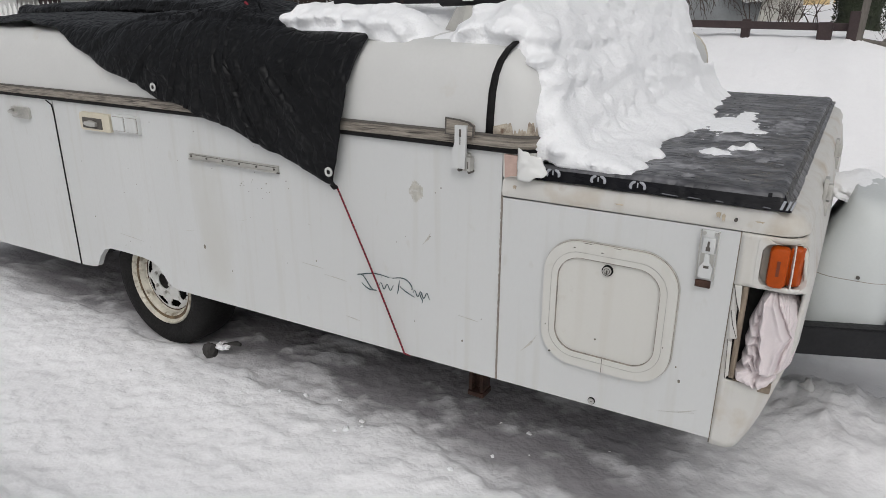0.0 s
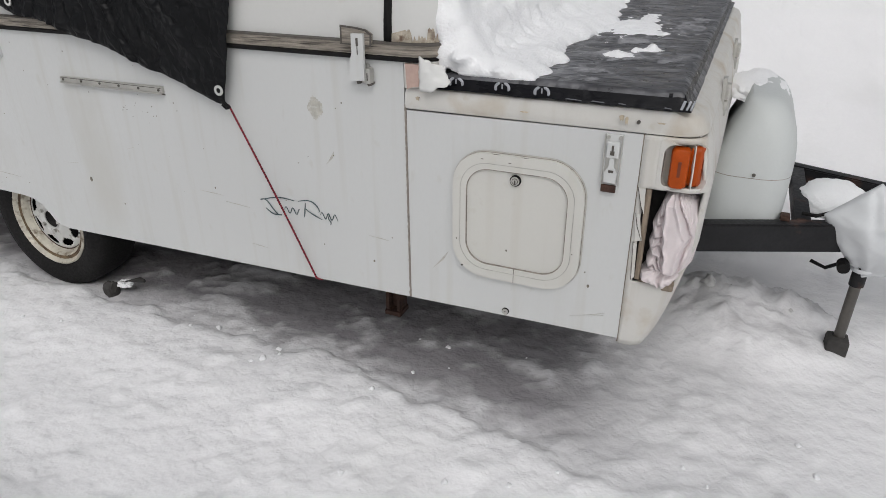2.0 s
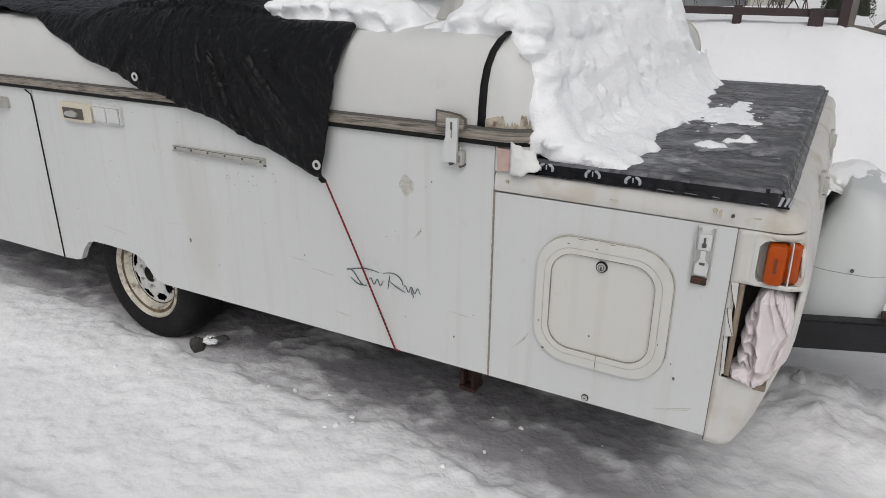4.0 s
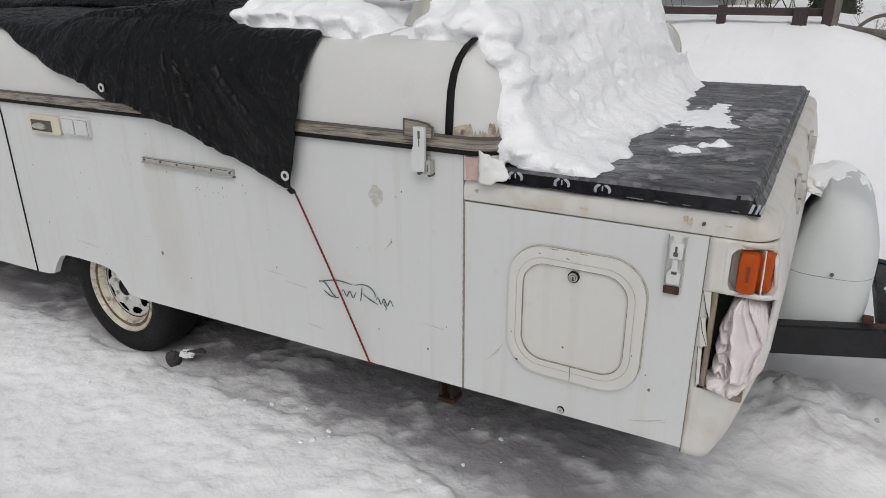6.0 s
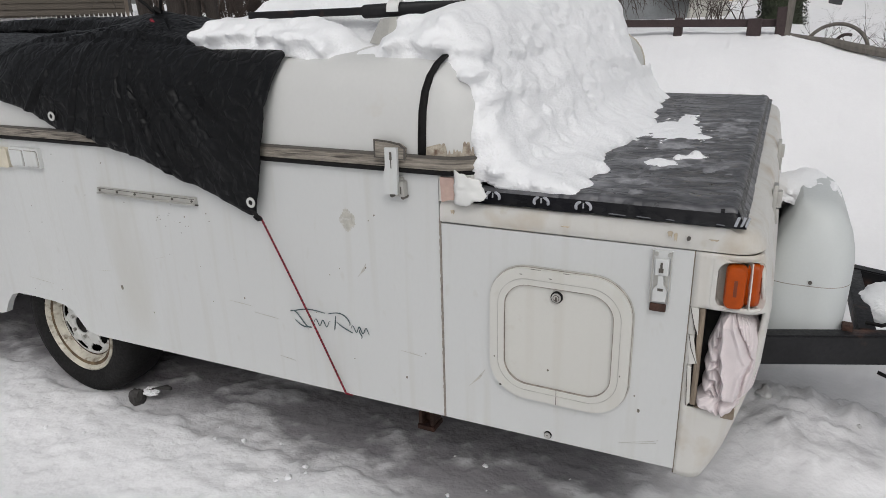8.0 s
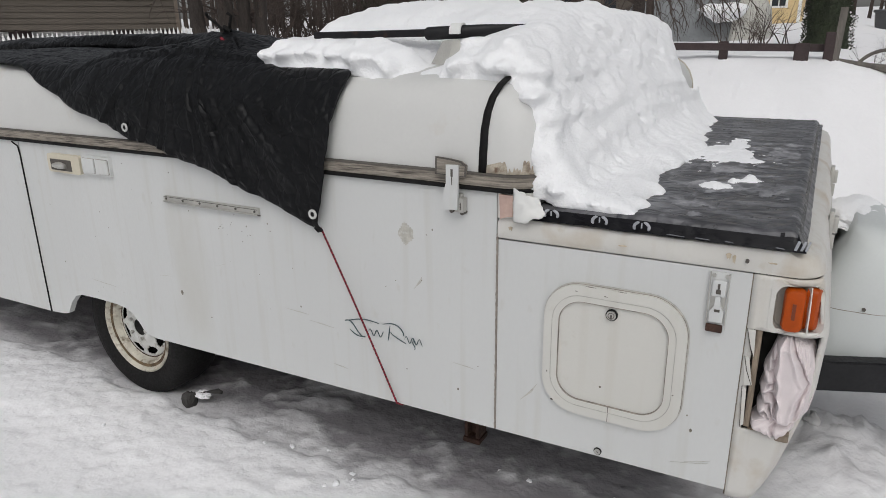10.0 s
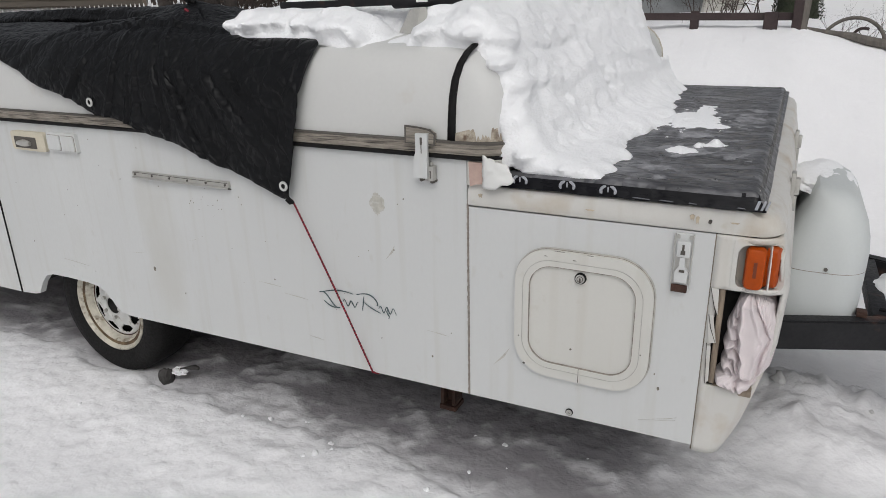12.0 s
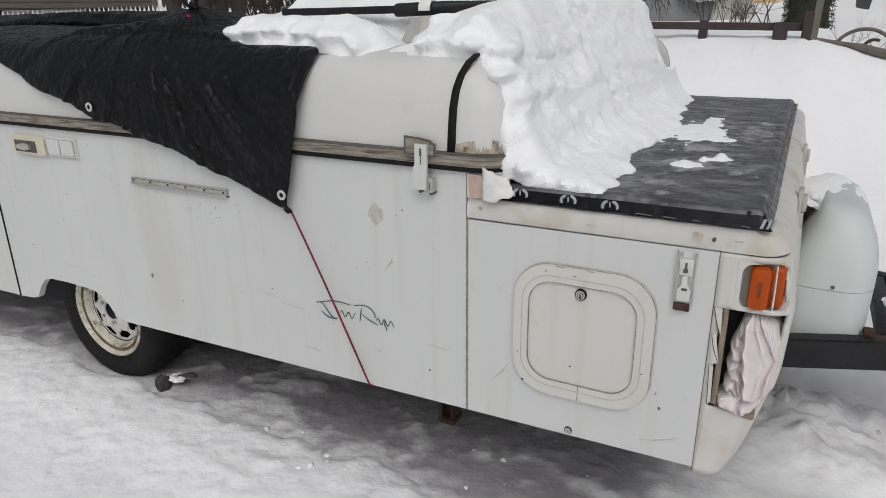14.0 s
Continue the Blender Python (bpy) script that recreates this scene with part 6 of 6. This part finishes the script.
def evergreen(x, y, z, w, h, seed, label, count=16000, size=0.042):
    """Many small sprays round a tapered core, with gaps and an uneven outline."""
    rng = random.Random(seed)
    tree = thing("evergreen", x, y, z, label, "evergreen tree")
    part("trunk", tube([(x, y, z - 0.2), (x, y, z + h * 0.9)], [w * 0.07, w * 0.02], 8), BARK, tree)
    bm = bmesh.new()
    for k in range(count):
        t, a = rng.random() ** 0.8, rng.uniform(0, 2 * math.pi)
        r = w / 2 * (1 - t) ** 0.45 * (0.35 + 0.65 * rng.random() ** 0.4) * (1 + 0.25 * fbm(2 * math.cos(a), 2 * math.sin(a), t * 5 + seed))
        p = Vector((x + r * math.cos(a), y + r * math.sin(a), z + t * h))
        d = Vector((math.cos(a) + rng.gauss(0, 0.5), math.sin(a) + rng.gauss(0, 0.5), 1.0 + rng.gauss(0, 0.5))).normalized() * size * rng.uniform(0.6, 1.6)
        s = d.cross(Vector((rng.gauss(0, 1), rng.gauss(0, 1), rng.gauss(0, 1)))).normalized() * size * 0.35
        bm.faces.new([bm.verts.new(p), bm.verts.new(p + d * 0.6 + s), bm.verts.new(p + d), bm.verts.new(p + d * 0.6 - s)])
    part("crown", bm, NEEDLE, tree, "dark brownish green sprays", False)
    core = [[(x + q * math.cos(a), y + q * math.sin(a), z + t * h * 0.97) for a, q in ((2 * math.pi * k / 24, w * 0.40 * (1.02 - t) ** 0.45 * (1 + 0.2 * fbm(2 * math.cos(2 * math.pi * k / 24), 2 * math.sin(2 * math.pi * k / 24), t * 5 + seed))) for k in range(24))] for t in steps(0, 1, 0.05)]
    part("inner_foliage", loft(core, cap_end=True), NEEDLE, tree)
    return tree


evergreen(0.55, 16.45, 1.0, 1.15, 3.4, 3, "dense dark columnar evergreen in the snow")
evergreen(-7.4, 11.5, 0.6, 2.6, 4.2, 5, "dark evergreen behind the bushes", 9000, 0.11)
evergreen(-5.6, 12.5, 0.6, 2.4, 4.0, 6, "dark evergreen behind the bushes", 9000, 0.11)

# ---- tan clapboard building beyond the picket fence ----
house = thing("tan_building", -10.2, 5.6, 0.6, "tan clapboard building raised on dark posts", "building")
HA, HB = Vector((-12.2, 3.6, 0)), Vector((-9.22, 6.86, 0))
out = Vector((0.74, -0.67, 0)) * 0.012
boards = []
for k in range(11):
    z = 1.62 + 0.092 * k
    if k == 0:
        bm = bmesh.new()
        a, b = HA, HB
        pr = [(0.0, 0.0), (0.026, 0.0), (0.008, 0.092), (0.0, 0.092)]
        nrm = Vector((0.74, -0.67, 0))
        loft([[c + nrm * d + Vector((0, 0, zz)) for d, zz in pr] for c in (a, b)], bm, True, True)
        first = part("board", bm, SIDING, house)
        board_mesh = first.data
        first.location.z += 1.62
        boards.append(first)
    else:
        ob = new("board", board_mesh)
        ob.parent, ob.matrix_parent_inverse = house, house.matrix_world.inverted()
        ob.location.z = z
back = Vector((-0.74, 0.67, 0)) * 3.0
part("wall", loft([[HA + Vector((0, 0, z)), HB + Vector((0, 0, z)), HB + back + Vector((0, 0, z)), HA + back + Vector((0, 0, z))] for z in (1.6, 2.62)], cap_start=True, cap_end=True), SIDING, house)
part("corner_board", loft([[HB + Vector((0.03, -0.03, z)), HB + Vector((0.06, 0.02, z)), HB + Vector((-0.02, 0.06, z)), HB + Vector((-0.04, 0.02, z))] for z in (1.58, 2.62)], cap_start=True, cap_end=True), material("dark_tan_trim", (0.15, 0.12, 0.095), 0.7), house)
part("roof", loft([[HA + Vector((0.3, -0.35, z)), HB + Vector((0.45, -0.1, z)), HB + back + Vector((0, 0.2, z + 0.9)), HA + back + Vector((0, 0, z + 0.9))] for z in (2.62, 2.72)], cap_start=True, cap_end=True), material("dark_roof", (0.10, 0.095, 0.09), 0.9), house)
part("skirt", loft([[HA + back * 0.3 + Vector((0, 0, z)), HB + back * 0.3 + Vector((0, 0, z)), HB + back * 0.35 + Vector((0, 0, z)), HA + back * 0.35 + Vector((0, 0, z))] for z in (0.4, 1.62)], cap_start=True, cap_end=True), WHITE, house)
for f in (0.15, 0.45, 0.80, 0.98):
    p = HA.lerp(HB, f) + back * 0.05
    part("pier", box(p.x - 0.12, p.x + 0.12, p.y - 0.12, p.y + 0.12, 0.4, 1.62), BROWN, house)
shed = thing("white_shed", -11.5, 3.6, 0.6, "white shed door with a black handle", "shed")
part("door", box(-10.9, -10.82, 3.9, 4.55, 0.6, 2.0, 0.01), WHITE, shed)
part("handle", tube([(-10.80, 4.38, 1.85), (-10.76, 4.42, 1.80), (-10.76, 4.46, 1.70), (-10.80, 4.48, 1.64)], 0.025, 6), GASKET, shed)
part("hinge_line", box(-10.815, -10.80, 3.9, 4.55, 1.90, 1.915), SHADE, shed)

# white picket fence
pick = thing("picket_fence", -8.3, 4.7, 0.6, "white picket fence standing in snow", "fence")
FA, FB = Vector((-9.35, 3.28, 0)), Vector((-7.22, 6.08, 0))
w = (FB - FA).normalized() * 0.017
nn = Vector((w.y, -w.x, 0)).normalized() * 0.012
first = None
count = 62
for k in range(count):
    p = FA.lerp(FB, k / (count - 1))
    top = 1.515 + 0.125 * k / (count - 1)
    if first is None:
        prof = [(-1, 0.0), (1, 0.0), (1, 0.93), (0, 1.0), (-1, 0.93)]
        bm = loft([[w * s + nn * e + Vector((0, 0, t)) for s, t in prof] for e in (-1, 1)], cap_start=True, cap_end=True)
        first = part("picket", bm, WHITE, pick)
        first.location += Vector((p.x, p.y, top - 1.0))
        mesh = first.data
    else:
        ob = new("picket", mesh)
        ob.parent, ob.matrix_parent_inverse = pick, pick.matrix_world.inverted()
        ob.location = (p.x, p.y, top - 1.0)
for z in (0.9, 1.32):
    bar_between((FA.x, FA.y + 0.02, z), (FB.x, FB.y + 0.02, z + 0.12), 0.03, 0.06, WHITE, pick, "rail")

# ---- far side of the road ----
boat = thing("covered_boat", -3.2, 20.2, 1.0, "boat under a grey tarp with snow on it", "boat")


def hump(x0, x1, y0, y1, z0, z1, seed, sag):
    xs2, ys2 = steps(x0, x1, 0.12), steps(y0, y1, 0.15)

    def hh(x, y):
        e = min((x - x0) / 0.25, (x1 - x) / 0.25, (y - y0) / 0.3, (y1 - y) / 0.3)
        return z0 + (z1 - z0) * min(1, max(0, e)) ** 0.35 + sag * fbm(x * 1.3, y * 1.3, seed)
    return sheet(xs2, ys2, hh)


part("grey_cover", hump(-4.9, -1.75, 19.6, 22.0, 1.0, 2.38, 2, 0.10), GREYTARP, boat, "grey tarp")
part("pale_cover", hump(-1.9, -0.85, 19.4, 21.4, 1.0, 2.40, 5, 0.12), PALETARP, boat, "pale tarp hanging in folds")
bm = slab([(-2.77, 2.07), (-2.6, 2.16), (-2.46, 2.24), (-2.1, 2.22), (-1.76, 2.26), (-1.41, 2.17), (-1.50, 1.94), (-1.76, 1.74), (-2.0, 1.76), (-2.25, 1.71), (-2.39, 1.88), (-2.49, 1.87), (-2.58, 2.02)], 19.22, 19.62)
bmesh.ops.bevel(bm, geom=list(bm.edges), offset=0.04, segments=2, affect="EDGES")
part("snow_layer", bm, SNOW, boat)

yard = thing("yellow_house", -4.0, 39.0, 1.5, "yellow house with white-framed windows", "house")
YW = part("wall", box(-9.0, -0.95, 38.45, 44.0, 1.4, 6.4), YELLOW, yard)
part("roof", loft([[(-9.4, 38.0, 6.4), (-0.6, 38.0, 6.4), (-0.6, 44.5, 6.4), (-9.4, 44.5, 6.4)], [(-9.4, 41, 8.6), (-0.6, 41, 8.6), (-0.6, 41.3, 8.6), (-9.4, 41.3, 8.6)]], cap_start=True, cap_end=True), material("grey_shingle", (0.14, 0.14, 0.15), 0.9), yard)
for x in (-7.2, -5.4, -3.55, -1.95):
    for z in (2.75, 4.9):
        wd = part("window", box(x - 0.42, x + 0.42, 38.38, 38.46, z - 0.1, z + 1.15, 0.01), WHITE, yard, "white-framed window")
        for dx in (-0.17, 0.17):
            for dz in (0.24, 0.80):
                part("pane", box(x + dx - 0.14, x + dx + 0.14, 38.36, 38.385, z + dz - 0.24, z + dz + 0.22), GLASS, wd)
part("corner_board", box(-1.05, -0.90, 38.40, 38.56, 1.4, 6.4), WHITE, yard)
part("corner_board", box(-2.72, -2.60, 38.40, 38.46, 1.4, 6.4), WHITE, yard)

bin_ = thing("rubbish_bin", 2.95, 44.0, 1.8, "dark wheeled rubbish bin in the snow", "bin")
bz = ground_height(2.95, 44)
part("body", loft([[(2.52 - i, 43.6 - i, bz + z), (3.38 + i, 43.6 - i, bz + z), (3.38 + i, 44.4 + i, bz + z), (2.52 - i, 44.4 + i, bz + z)] for i, z in ((-0.12, -0.05), (0.0, 0.85))], cap_start=True, cap_end=True), CARPAINT, bin_)
part("lid", box(2.44, 3.46, 43.5, 44.5, bz + 0.85, bz + 1.0, 0.06), CARPAINT, bin_)

# drooping bare branches in front of the boat
weeper = thing("drooping_tree", -2.35, 12.0, 0.6, "bare tree with thin drooping branches", "tree")
wz = ground_height(-2.35, 12.0)
part("trunk", tube([(-2.40, 12.0, wz - 0.1), (-2.36, 12.0, 1.6), (-2.42, 12.0, 2.6), (-2.3, 12.0, 3.6)], [0.09, 0.075, 0.065, 0.05], 9), TWIG, weeper)
rng = random.Random(31)
for k in range(11):
    x0, z0 = -2.32 + 0.145 * k, 2.12 + 0.25 * rng.random()
    pts = [(-2.38, 12.0, 2.75 + 0.05 * k), (0.5 * (x0 - 2.38), 12.0, 2.95 + 0.03 * k), (x0, 12.0 - 0.1 * rng.random(), z0)]
    run, drop = rng.uniform(0.12, 0.5), rng.uniform(0.45, 0.85)
    pts += [(x0 + run * f ** 0.8 + rng.gauss(0, 0.015), 11.9, z0 - drop * f) for f in (0.2, 0.4, 0.6, 0.8, 1.0)]
    bm = tube(pts, [0.022, 0.02, 0.016, 0.013, 0.011, 0.009, 0.007, 0.004], 5)
    for j in range(9):
        q = Vector(pts[2 + j % 5])
        w = q + Vector((rng.uniform(-0.12, 0.2), 0, -rng.uniform(0.05, 0.2)))
        tube([q, q.lerp(w, 0.5) + Vector((0.015, 0, 0.01)), w, w + Vector((rng.uniform(-0.03, 0.06), 0, -rng.uniform(0.06, 0.18)))], [0.007, 0.006, 0.005, 0.003], 4, bm)
    part("branch", bm, TWIG, weeper)

for x, y, h, w2, c in ((-22, 62, 5, 14, SIDING), (20, 80, 4, 12, YELLOW)):
    gz2 = ground_height(x, y)
    far_house = thing("far_house", x, y, gz2, "far house across the snowy road", "house")
    part("wall", box(x - w2 / 2, x + w2 / 2, y, y + 8, gz2 - 0.5, gz2 + h), c, far_house)
    part("roof", loft([[(x - w2 / 2 - 0.4, y - 0.4, gz2 + h), (x + w2 / 2 + 0.4, y - 0.4, gz2 + h), (x + w2 / 2 + 0.4, y + 8.4, gz2 + h), (x - w2 / 2 - 0.4, y + 8.4, gz2 + h)], [(x - w2 / 2, y + 4, gz2 + h + 2), (x + w2 / 2, y + 4, gz2 + h + 2), (x + w2 / 2, y + 4.2, gz2 + h + 2), (x - w2 / 2, y + 4.2, gz2 + h + 2)]], cap_start=True, cap_end=True), SNOW, far_house)
    for k in range(3):
        part("window", box(x - w2 / 2 + w2 * (k + 0.7) / 3.4, x - w2 / 2 + w2 * (k + 0.7) / 3.4 + 1.1, y - 0.08, y, gz2 + 1.0, gz2 + 2.3), GLASS, far_house)
rng = random.Random(77)
bm = bmesh.new()
for k in range(420):
    a = radians(rng.uniform(-25, 75))
    d = rng.uniform(78, 95)
    x, y = -d * math.sin(a), d * math.cos(a)
    z, h = ground_height(x, y) - 0.5, rng.uniform(4, 9)
    tube([(x, y, z), (x + rng.gauss(0, 0.3), y, z + h)], [0.25, 0.04], 4, bm, False)
    for j in range(5):
        p = Vector((x, y, z + h * rng.uniform(0.3, 0.95)))
        tube([p, p + Vector((rng.gauss(0, 1.4), rng.gauss(0, 1), rng.uniform(0.3, 1.8)))], [0.09, 0.02], 3, bm, False)
tagged(link("far_woods", bm, TWIG), "bare woods beyond the road", "woods", kind="stuff")
